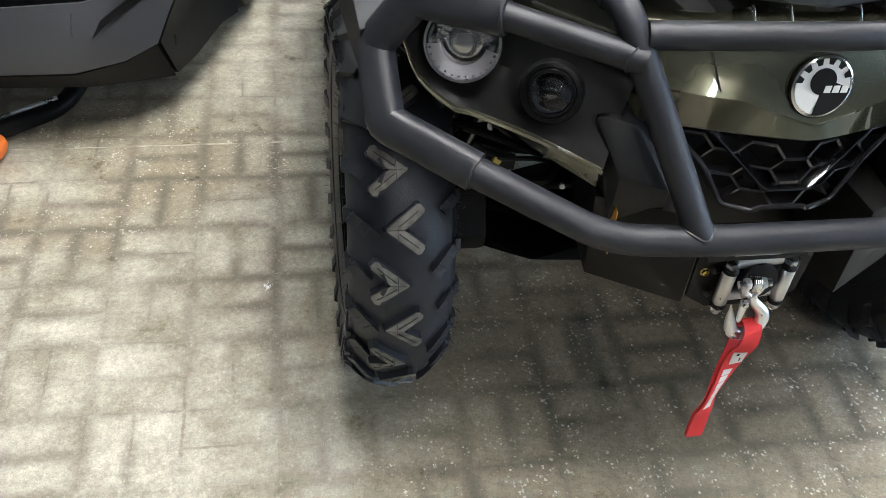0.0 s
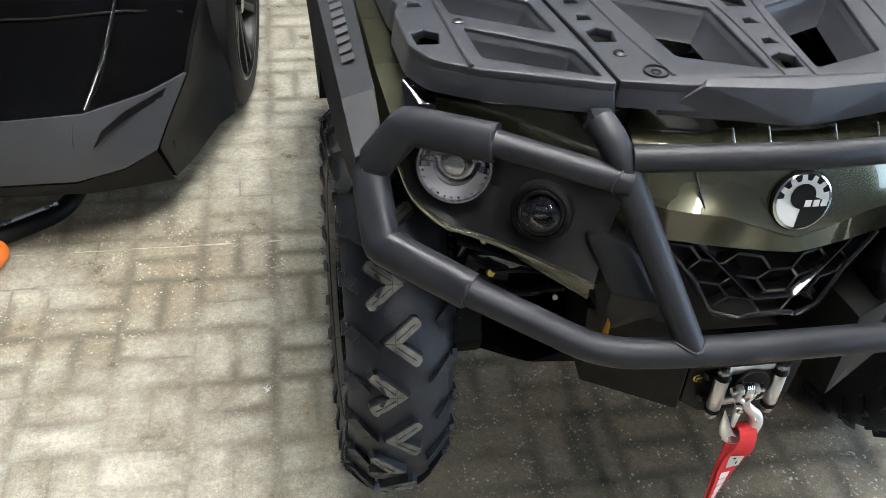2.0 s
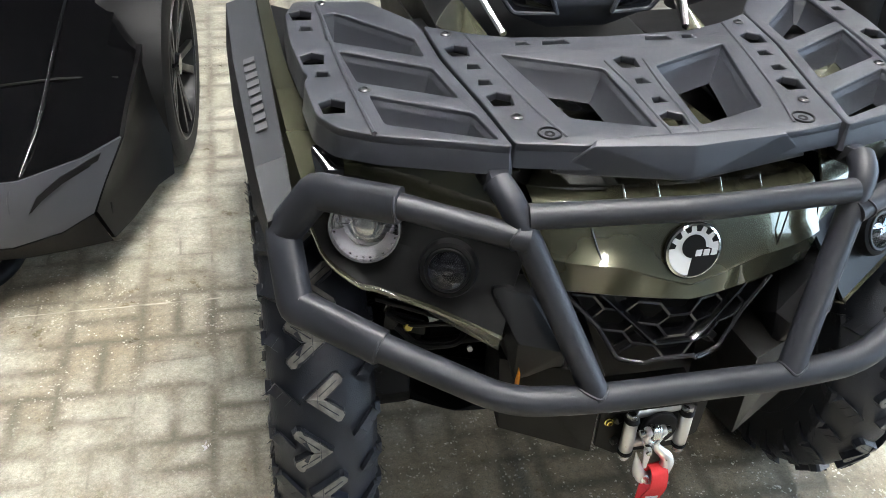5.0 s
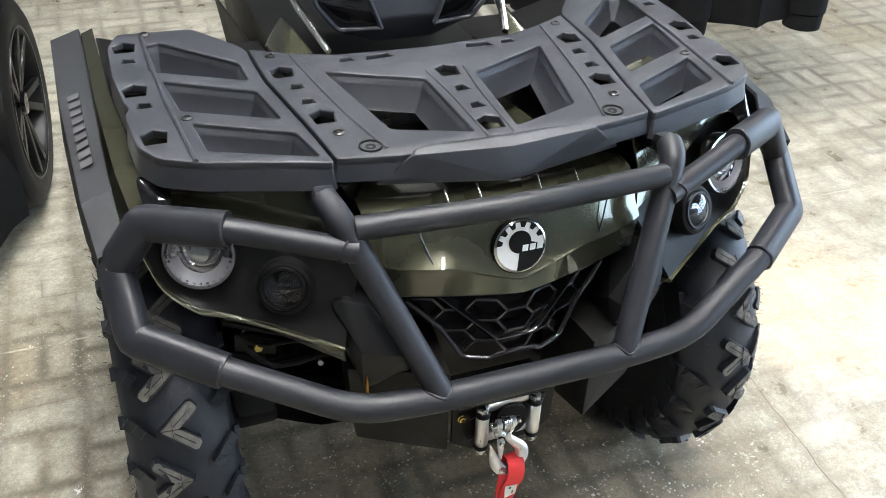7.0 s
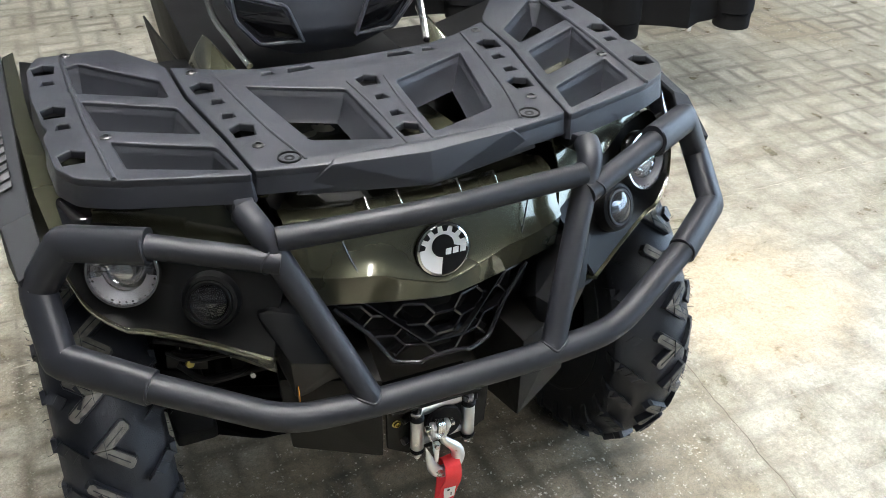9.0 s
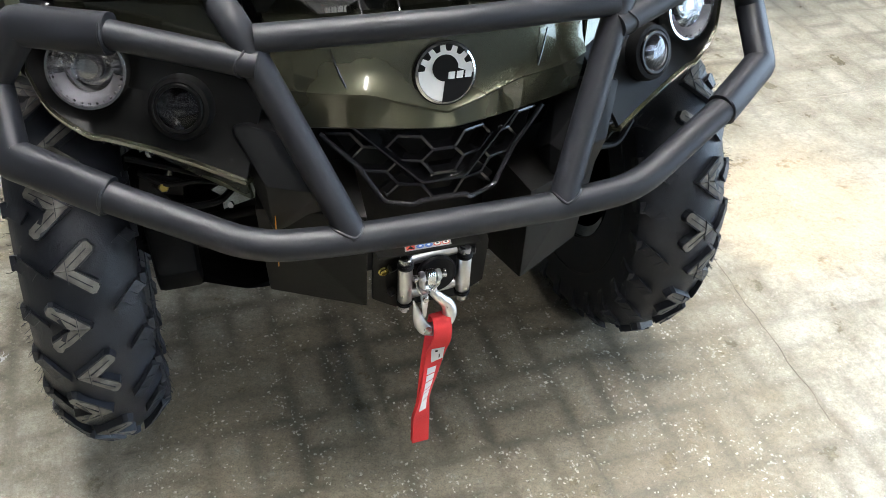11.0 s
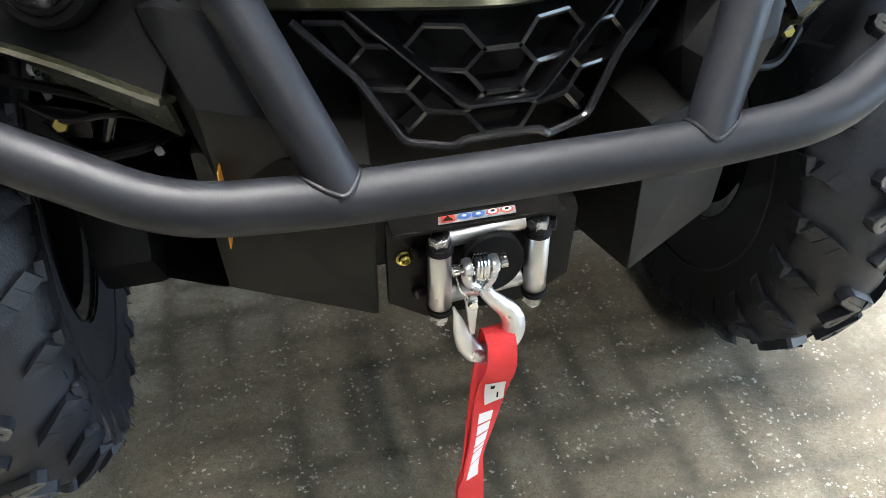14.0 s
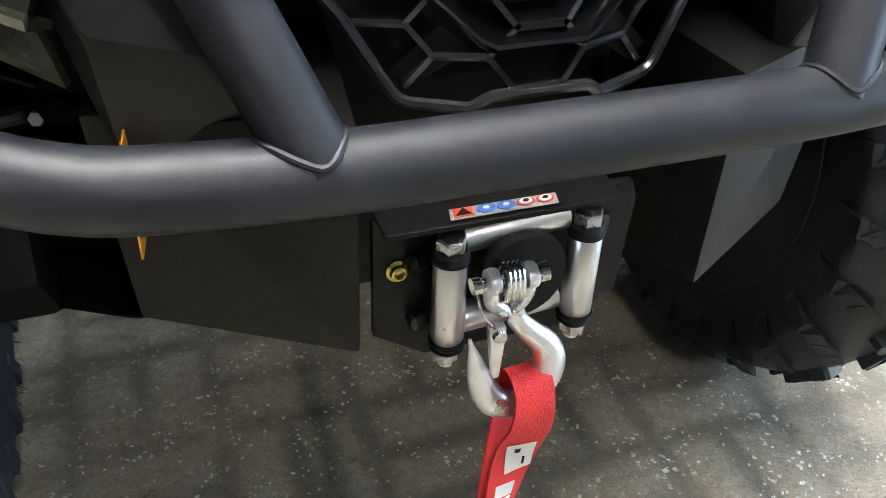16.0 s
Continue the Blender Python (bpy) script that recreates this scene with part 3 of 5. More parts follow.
def bumper(parent):
    """Front bumper of black powder-coated tube; the outer loops are heavier flattened tube with mitred corners."""
    R = 0.0195
    low = [(-0.412, -0.418, 0.660), (-0.249, -0.490, 0.602), (-0.136, -0.4985, 0.599), (0.136, -0.4985, 0.599), (0.249, -0.490, 0.602), (0.412, -0.418, 0.660)]
    part("lower_tube", tube(low, R, 0.042), POWDER, parent)
    bar = [(-0.222, -0.398, 0.822), (-0.02, -0.420, 0.830), (0.02, -0.420, 0.830), (0.222, -0.398, 0.822)]
    part("crossbar", tube(bar, 0.0165, 0.08), POWDER, parent)
    oval = [(0.0240 * math.copysign(abs(math.cos(a)) ** 0.8, math.cos(a)), 0.0190 * math.copysign(abs(math.sin(a)) ** 0.8, math.sin(a))) for a in [2 * math.pi * i / 20 for i in range(20)]]
    for s in (-1, 1):
        f = (lambda pts: [(s * x, y, z) for x, y, z in pts])
        part("post", tube(f([(0.250, -0.356, 0.846), (0.242, -0.383, 0.838), (0.136, -0.4985, 0.602)]), 0.0183, 0.014), POWDER, parent)
        part("post_cap", hull(f([(0.262, -0.362, 0.858), (0.238, -0.366, 0.860), (0.234, -0.340, 0.856), (0.258, -0.334, 0.854), (0.268, -0.352, 0.832), (0.232, -0.330, 0.826), (0.262, -0.326, 0.826)]), 0.003), POWDER, parent, angle=20)
        part("weld_bead", sweep([Vector(p) for p in weld_ring((s * 0.136, -0.4985, 0.600), (s * 0.106, 0.1155, 0.236), 0.0184)], ring(0.0021, 8), closed=True), POWDER, parent)
        part("upper_arm", tube(f([(0.222, -0.412, 0.797), (0.378, -0.349, 0.8225)]), 0.0165), POWDER, parent)
        elbow = Vector((s * 0.222, -0.412, 0.797))
        along = (Vector((s * 0.400, -0.340, 0.826)) - elbow).normalized()
        m = aim(elbow + along * 0.0185, along)
        part("weld_bead", sweep([m @ Vector((0.0172 * math.cos(q), 0.0172 * math.sin(q), 0.004 * math.cos(2 * q))) for q in [2 * math.pi * k / 28 for k in range(28)]], ring(0.0014, 8), closed=True), POWDER, parent)
        hexa = f([(0.372, -0.352, 0.822), (0.468, -0.298, 0.818), (0.512, -0.283, 0.748), (0.504, -0.356, 0.684), (0.404, -0.423, 0.658)])
        part("corner_loop", sweep(rounded(hexa, 0.005, 2), oval, up=(s * 0.45, -0.80, 0.40)), POWDER, parent, angle=50)
        for a, b in ((hexa[0], hexa[1]), (hexa[4], hexa[3])):
            a, b = Vector(a), Vector(b)
            m = aim(a + (b - a).normalized() * 0.001, b - a)
            part("weld_bead", sweep([m @ Vector((0.0196 * math.cos(q), 0.0196 * math.sin(q), 0.003 * math.sin(q))) for q in [2 * math.pi * k / 28 for k in range(28)]], ring(0.0022, 8), closed=True), POWDER, parent)
        part("mount_stub", tube(f([(0.250, -0.356, 0.842), (0.250, -0.20, 0.80)]), 0.014), DARK_PLASTIC, parent)


def weld_ring(c, axis, r):
    """The saddle line where a post meets the round of the lower tube."""
    m = aim(c, axis)
    d = Vector(axis).normalized()
    out = []
    for k in range(36):
        a = 2 * math.pi * k / 36
        p = m @ Vector((r * math.cos(a), r * math.sin(a), 0)) - Vector((0, -0.4985, 0.599))
        qa, qb, qc = d.y ** 2 + d.z ** 2, p.y * d.y + p.z * d.z, p.y ** 2 + p.z ** 2 - 0.0195 ** 2
        h = (-qb + math.sqrt(max(qb * qb - qa * qc, 0))) / qa
        out.append(p + d * h + Vector((0, -0.4985, 0.599)))
    return out


def pent(x, y, w=0.017, h=0.022, lean=0.0):
    pts = [(-w, h * 0.5), (0, h), (w, h * 0.5), (w * 0.8, -h * 0.8), (-w * 0.8, -h * 0.8)]
    return [(x + px + lean * py, y + py) for px, py in pts]


def small(x, y, w=0.010, h=0.008, lean=0.3):
    return [(x - w, y - h), (x + w, y - h), (x + w * 0.4 + lean * h, y + h), (x - w * 0.8, y + h * 0.7)]


def funnel(bm, loop, z, depth, inset):
    """Sloping walls under a window of the rack."""
    levels = [(0.001, 0.0), (0.0, 0.004), (-0.0042, 0.009), (-0.0050, 0.013), (-0.0060 - inset * 0.9, depth * 0.92), (-0.0075 - inset, depth), (-0.0030 - inset * 0.8, depth + 0.004)]
    band_between([[(x, y, z - drop) for x, y in grow(loop, d)] for d, drop in levels], bm)


def skirt(bm, loop, z, depth, slope=0.004):
    band_between([[(x, y, z) for x, y in grow(loop, -0.002)], [(x, y, z - 0.008) for x, y in loop], [(x, y, z - depth) for x, y in grow(loop, slope)], [(x, y, z - depth) for x, y in grow(loop, slope - 0.006)], [(x, y, z - 0.012) for x, y in grow(loop, -0.006)]], bm)


def front_rack(parent):
    """Moulded cargo rack in three panels, with windows, tie-down holes, bolts and a front lip."""
    rack = empty("front_rack", "", "", parent)
    rack["label"] = "moulded dark grey plastic cargo rack with windows"
    ZO, ZC = 0.886, 0.887
    for s in (-1, 1):
        f = (lambda pts: [(s * x, y) for x, y in pts])
        outer = soft_loop(f([(0.455, 0.155), (0.472, 0.105), (0.473, 0.0), (0.464, -0.095), (0.458, -0.112), (0.466, -0.135), (0.459, -0.225), (0.438, -0.263), (0.389, -0.289), (0.229, -0.338), (0.243, -0.230), (0.267, -0.080), (0.272, 0.042), (0.286, 0.070), (0.340, 0.148)]), 0.010)
        wins = [f([(0.384, -0.180), (0.258, -0.246), (0.243, -0.318), (0.376, -0.262)]), f([(0.406, -0.038), (0.284, -0.108), (0.268, -0.202), (0.394, -0.140)]), f([(0.396, 0.106), (0.290, -0.006), (0.288, -0.070), (0.420, 0.000), (0.420, 0.095)])]
        wins = [soft_loop(w, 0.006, 2) for w in wins]
        holes = [f(pent(0.448, 0.098)), f(pent(0.446, -0.060)), f(pent(0.435, -0.207)), f(small(0.446, 0.047)), f(small(0.438, -0.110))]
        bm = outline_plate(outer, [grow(w, 0.0) for w in wins] + holes, ZO, 0.012, 0.0025)
        for w in wins:
            funnel(bm, w, ZO - 0.002, 0.042, 0.008)
        skirt(bm, outer, ZO - 0.004, 0.036, 0.004)
        part("side_panel", bm, RACK_PLASTIC, rack, angle=30)
        # tall flange along the front of the side panel and a groove ridge
        part("edge_ridge", sweep(rounded([(s * 0.420, 0.135, ZO + 0.0005), (s * 0.410, -0.10, ZO + 0.0005), (s * 0.393, -0.286, ZO + 0.0005)], 0.05), ring(0.0035, 8)), RACK_PLASTIC, rack)
    half = [(0.0, -0.028), (0.145, -0.018), (0.205, 0.004), (0.268, 0.038), (0.262, -0.080), (0.238, -0.232), (0.226, -0.331), (0.150, -0.346), (0.0, -0.362)]
    centre = half + [(-x, y) for x, y in half[::-1] if x > 0]
    win = [(0.176, -0.074), (0.040, -0.138), (0.031, -0.314), (0.136, -0.276)]
    wins = [soft_loop(w, 0.006, 2) for w in (win, [(-x, y) for x, y in win])]
    holes = [pent(0.002, -0.121), small(0.001, -0.182, lean=0), small(0.002, -0.240, lean=0), pent(0.0, -0.295)]
    for s in (-1, 1):
        f = (lambda pts: [(s * x, y) for x, y in pts])
        holes += [f(pent(0.236, -0.058)), f(small(0.226, -0.111)), f(small(0.222, -0.162)), f(pent(0.213, -0.215)), f([(0.060, -0.048), (0.105, -0.050), (0.100, -0.036), (0.066, -0.034)]), f([(0.122, -0.047), (0.146, -0.047), (0.142, -0.036), (0.126, -0.035)])]
    bm = outline_plate(soft_loop(centre, 0.006, 2), wins + holes, ZC, 0.012, 0.0025)
    for w in wins:
        funnel(bm, w, ZC - 0.002, 0.046, 0.013)
    skirt(bm, soft_loop(centre, 0.006, 2), ZC - 0.004, 0.030, 0.003)
    part("centre_panel", bm, RACK_PLASTIC, rack, angle=30)
    lip = hull([(sx * 0.122, -0.340, 0.892) for sx in (-1, 1)] + [(sx * 0.131, -0.354, 0.888) for sx in (-1, 1)] + [(0, -0.352, 0.894), (0, -0.370, 0.889)] + [(sx * 0.180, -0.340, 0.844) for sx in (-1, 1)] + [(0, -0.376, 0.840), (0, -0.35, 0.838)] + [(sx * 0.170, -0.325, 0.842) for sx in (-1, 1)], bevel=0.003)
    part("front_lip", lip, RACK_PLASTIC, rack, angle=14)
    for s in (-1, 1):
        for x, y, z in ((0.413, 0.143, ZO), (0.388, -0.165, ZO), (0.241, 0.003, ZC), (0.205, -0.266, ZC)):
            bm = lathe([(0.0085, -0.002), (0.0085, 0.001), (0.007, 0.0025), (0.0045, 0.0028), (0.0035, 0.0008), (0.0, 0.0008)], 16, m=Matrix.Translation((s * x, y, z)))
            part("bolt", bm, DARK_BOLT, rack, "dark button-head bolt")
        # recessed mounting boss
        bm = lathe([(0.0160, -0.001), (0.0156, 0.0012), (0.0138, 0.0012), (0.0124, -0.006), (0.0085, -0.0065), (0.0068, -0.0005), (0.0034, -0.0005), (0.0, -0.003)], 24, m=Matrix.Translation((s * 0.176, -0.314, ZC + 0.001)))
        part("mounting_boss", bm, DARK_PLASTIC, rack)
        # raised creases beside the centre windows
        part("crease", sweep(rounded([(s * 0.212, 0.0, ZC), (s * 0.200, -0.10, ZC), (s * 0.180, -0.23, ZC), (s * 0.157, -0.325, ZC)], 0.06), ring(0.0022, 8)), RACK_PLASTIC, rack)
        part("crease", sweep(rounded([(s * 0.030, -0.115, ZC), (s * 0.022, -0.20, ZC), (s * 0.019, -0.335, ZC)], 0.06), ring(0.0020, 8)), RACK_PLASTIC, rack)
    return rack


DARK_BOLT = material("black_oxide_bolt", (0.05, 0.05, 0.052), rough=0.34, metal=1.0)


def fascia(parent):
    """Olive nose panel with a bevelled lower edge, seams and a round badge."""
    def at(x, row):
        ax = abs(x)
        k = ax / 0.19
        front = -0.428 + 0.016 * k + 0.022 * k ** 4
        crease = 0.717 + 0.026 * min(1.0, k / 0.5) ** 1.2 + 0.008 * k
        lipz, lipy = 0.698 - 0.006 * k, -0.440 + 0.060 * k ** 1.2
        return [
            (x, front + 0.110, 0.806 - 0.01 * k), (x, front + 0.070, 0.826 - 0.012 * k), (x, front + 0.045, 0.824 - 0.012 * k), (x, front + 0.030, 0.814 - 0.012 * k),
            (x, front + 0.021, 0.797 - 0.010 * k), (x, front + 0.014, 0.770), (x, front + 0.001, crease + 0.006), (x, front - 0.003, crease + 0.001), (x, front - 0.001, crease - 0.003),
            (x, lipy, lipz + 0.003), (x, lipy + 0.004, lipz - 0.001), (x, lipy + 0.05, lipz + 0.004),
        ][row]

    xs = [-0.2 + 0.0125 * i for i in range(33)]
    rows = [[at(x, r) for x in xs] for r in range(12)]
    nose = part("nose_panel", sheet(rows, 0.004), GREEN, parent, "glossy olive metallic nose panel", angle=25)
    for s in (-1, 1):
        part("seam", sweep([(s * 0.118, -0.4150, 0.745), (s * 0.128, -0.4055, 0.770), (s * 0.137, -0.395, 0.797)], ring(0.0012, 6)), GLOSS_BLACK, nose)
    # badge: white disc with toothed top, black swoosh and plain bars in place of letters
    face = aim((-0.002, -0.4170, 0.763), (0, -1, 0.236)) @ Matrix.Diagonal((0.80, 0.80, 1, 1))
    badge = part("badge", lathe([(0.0, 0.0), (0.047, 0.0), (0.0475, 0.003), (0.044, 0.0045), (0.0435, 0.003), (0.0, 0.003)], 48, m=face), CHROME, parent, "round black and white badge")
    part("badge_ring", lathe([(0.0475, 0.0), (0.0495, 0.0), (0.0495, 0.0018), (0.0475, 0.0024)], 48, m=face), BLACK_PRINT, badge)
    part("badge_field", lathe([(0.0425, 0.0032), (0.0425, 0.0038), (0.0, 0.0038)], 48, m=face), WHITE, badge)

    def flat(name, loop, mat, h):
        bm = bmesh.new()
        lo, hi = [bm.verts.new(face @ Vector((x, y, h - 0.0006))) for x, y in loop], [bm.verts.new(face @ Vector((x, y, h))) for x, y in loop]
        for i in range(len(loop)):
            j = (i + 1) % len(loop)
            bm.faces.new((lo[i], lo[j], hi[j], hi[i]))
        bm.faces.new(hi)
        part(name, bm, mat, badge, smooth=False)

    def up(x, y):
        v = face.inverted() @ Vector((-0.002 + 0.856 * x, -0.4170 + 0.23 * 0.856 * y, 0.763 + 0.973 * 0.856 * y))
        return (v.x, v.y)

    # black lower right quarter and inner disc
    arc = [up(0.041 * math.cos(a), 0.041 * math.sin(a)) for a in [radians(-100 + 8 * k) for k in range(13)]]
    flat("badge_shadow", arc + [up(0.018, 0.006), up(-0.002, -0.010)], BLACK_PRINT, 0.0046)
    flat("badge_core", [up(-0.001 + 0.019 * math.cos(a), 0.008 + 0.019 * math.sin(a)) for a in [radians(15 * k) for k in range(24)]], BLACK_PRINT, 0.0050)
    for k in range(6):
        a = radians(28 + 27 * k)
        c, t = Vector((math.cos(a), math.sin(a))), Vector((-math.sin(a), math.cos(a)))
        flat("badge_tooth", [up(*(c * 0.0415 + t * 0.006)), up(*(c * 0.0415 - t * 0.006)), up(*(c * 0.032 - t * 0.003)), up(*(c * 0.032 + t * 0.003))], BLACK_PRINT, 0.0046)
    for k in range(3):
        x = 0.002 + k * 0.0125
        flat("badge_bar", [up(x, -0.008), up(x + 0.0095, -0.008), up(x + 0.011, 0.002), up(x + 0.0015, 0.002)], WHITE, 0.0056)


def smooth_row(pts, n=4):
    """A row of points carried through smoothly, with n steps between neighbours."""
    p = [Vector(q) for q in pts]
    p = [2 * p[0] - p[1]] + p + [2 * p[-1] - p[-2]]
    out = []
    for a, b, c, d in zip(p, p[1:], p[2:], p[3:]):
        for k in range(n):
            t = k / n
            out.append(tuple(0.5 * (2 * b + (c - a) * t + (2 * a - 5 * b + 4 * c - d) * t * t + (3 * b - a - 3 * c + d) * t ** 3)))
    return out + [tuple(p[-2])]


def lamps(parent):
    """Headlight pods: dark bezel, round headlight, smaller fog light, olive trim under them."""
    for s in (-1, 1):
        f = (lambda *p: (s * p[0], p[1], p[2]))
        g = (lambda pts: [f(*p) for p in pts])
        nrm = Vector((s * 0.50, -0.76, 0.41)).normalized()
        # bezel panel between the trim and the upper edge
        low = g([(0.474, -0.264, 0.748), (0.456, -0.292, 0.710), (0.417, -0.322, 0.686), (0.394, -0.332, 0.683), (0.330, -0.372, 0.676), (0.247, -0.422, 0.655)])
        mid = g([(0.470, -0.246, 0.775), (0.445, -0.250, 0.745), (0.412, -0.258, 0.725), (0.370, -0.285, 0.722), (0.312, -0.330, 0.722), (0.225, -0.385, 0.705)])
        top = g([(0.455, -0.225, 0.805), (0.430, -0.228, 0.800), (0.400, -0.238, 0.795), (0.350, -0.275, 0.785), (0.290, -0.310, 0.770), (0.205, -0.362, 0.745)])
        low, mid, top = smooth_row(low), smooth_row(mid), smooth_row(top)
        pod = part("lamp_bezel", sheet([top, mid, low], 0.006), BEZEL, parent, "satin black lamp bezel", angle=25)
        part("hood_side", sheet([g([(0.225, -0.300, 0.838), (0.330, -0.262, 0.832), (0.400, -0.232, 0.824), (0.432, -0.222, 0.818)]), g([(0.222, -0.338, 0.790), (0.318, -0.290, 0.806), (0.398, -0.240, 0.812), (0.432, -0.226, 0.810)]), g([(0.208, -0.366, 0.747), (0.295, -0.314, 0.772), (0.398, -0.243, 0.797), (0.432, -0.230, 0.801)])], 0.004), GREEN, parent, angle=30)
        trim = [Vector(p) for p in low]
        part("olive_trim", sheet([low, [tuple(p + Vector((s * 0.002, -0.005, -0.001))) for p in trim], [tuple(p + Vector((s * 0.002, -0.003, -0.007))) for p in trim], [tuple(p + Vector((s * -0.008, 0.012, -0.013))) for p in trim]], 0.004), GREEN, parent, "glossy olive trim under the headlight", angle=30)
        part("lower_fairing", sheet([g([(0.345, -0.352, 0.662), (0.300, -0.376, 0.654), (0.246, -0.408, 0.640)]), g([(0.322, -0.350, 0.640), (0.285, -0.368, 0.622), (0.240, -0.394, 0.604)])], 0.005), GREEN, parent)
        for name, c, r, lens in (("headlight", (0.405, -0.290, 0.752), 0.0445, LENS), ("fog_light", (0.310, -0.367, 0.729), 0.025, SMOKE)):
            axis = Vector((s * 0.30, -0.90, 0.30)) if name == "headlight" else Vector((s * 0.34, -0.86, 0.36))
            m = aim(f(*c), axis)
            down = m.inverted().to_3x3() @ Vector((0, 0, -1))
            spin = math.degrees(math.atan2(down.y, down.x)) - 80
            head = part(name, lathe([(r + 0.004, -0.012), (r + 0.005, 0.006), (r + 0.003, 0.009), (r, 0.009), (r - 0.001, 0.004)], 40, m=m), CHROME if name == "headlight" else BEZEL, parent, "round clear headlight" if name == "headlight" else "small round smoked fog light")
            k = r / 0.0455
            bowl = [(r, 0.004), (0.040 * k, -0.010), (0.032 * k, -0.020), (0.020 * k, -0.027), (0.010 * k, -0.029), (0.0, -0.029)]
            part("reflector", lathe(bowl, 18, m=m), MIRROR, head, smooth=False)
            part("bulb_shield", lathe([(0.0, -0.026), (0.013 * k, -0.026), (0.015 * k, -0.018), (0.012 * k, -0.008), (0.0, -0.006)], 24, m=m), CHROME, head)
            part("lens", lathe([(r, 0.003), (r, 0.007), (0.036 * k, 0.011), (0.020 * k, 0.0135), (0.0, 0.0145), (0.0, 0.0125), (0.020 * k, 0.0115), (0.036 * k, 0.009), (r, 0.003)], 40, m=m), lens, head).visible_shadow = False
            if name == "headlight":
                arcs = [[m @ Vector((q * math.cos(a), q * math.sin(a), h)) for a in [radians(spin + 8 * j) for j in range(21)]] for q, h in ((0.0425, 0.001), (0.0370, -0.006), (0.0270, -0.009), (0.0250, -0.016))]
                part("lamp_band", sheet(arcs, 0.0015), LAMP_BAND, head, "frosted lower lamp band", angle=60)
                for q in range(13):
                    a = radians(spin + 5 + 12.5 * q)
                    part("reflector_facet", lathe([(0.0, 0.0018), (0.0013, 0.0012), (0.0018, 0.0), (0.0, -0.001)], 10, m=m @ Matrix.Translation((0.0395 * math.cos(a), 0.0395 * math.sin(a), -0.0005))), HEX_STEEL, head)
                for row, (rad, count) in enumerate(((0.020, 9), (0.029, 13))):
                    for q in range(count):
                        a = radians(spin + 190 + 140 * q / (count - 1))
                        dome = lathe([(0.0, 0.0028), (0.0020, 0.0022), (0.0032, 0.0), (0.0, -0.001)], 10, m=m @ Matrix.Translation((rad * math.cos(a), rad * math.sin(a), -0.019 + 0.007 * row)))
                        part("reflector_facet", dome, CHROME, head)
            else:
                part("fog_ring", lathe([(0.026, 0.004), (0.031, 0.007), (0.036, 0.005), (0.039, -0.004), (0.039, -0.012)], 40, m=m), DARK_PLASTIC, head)
                part("lens_bar", block((0.040, 0.004, 0.004), m @ pose(0, 0, -0.006), bevel=0.001), GLOSS_BLACK, head)


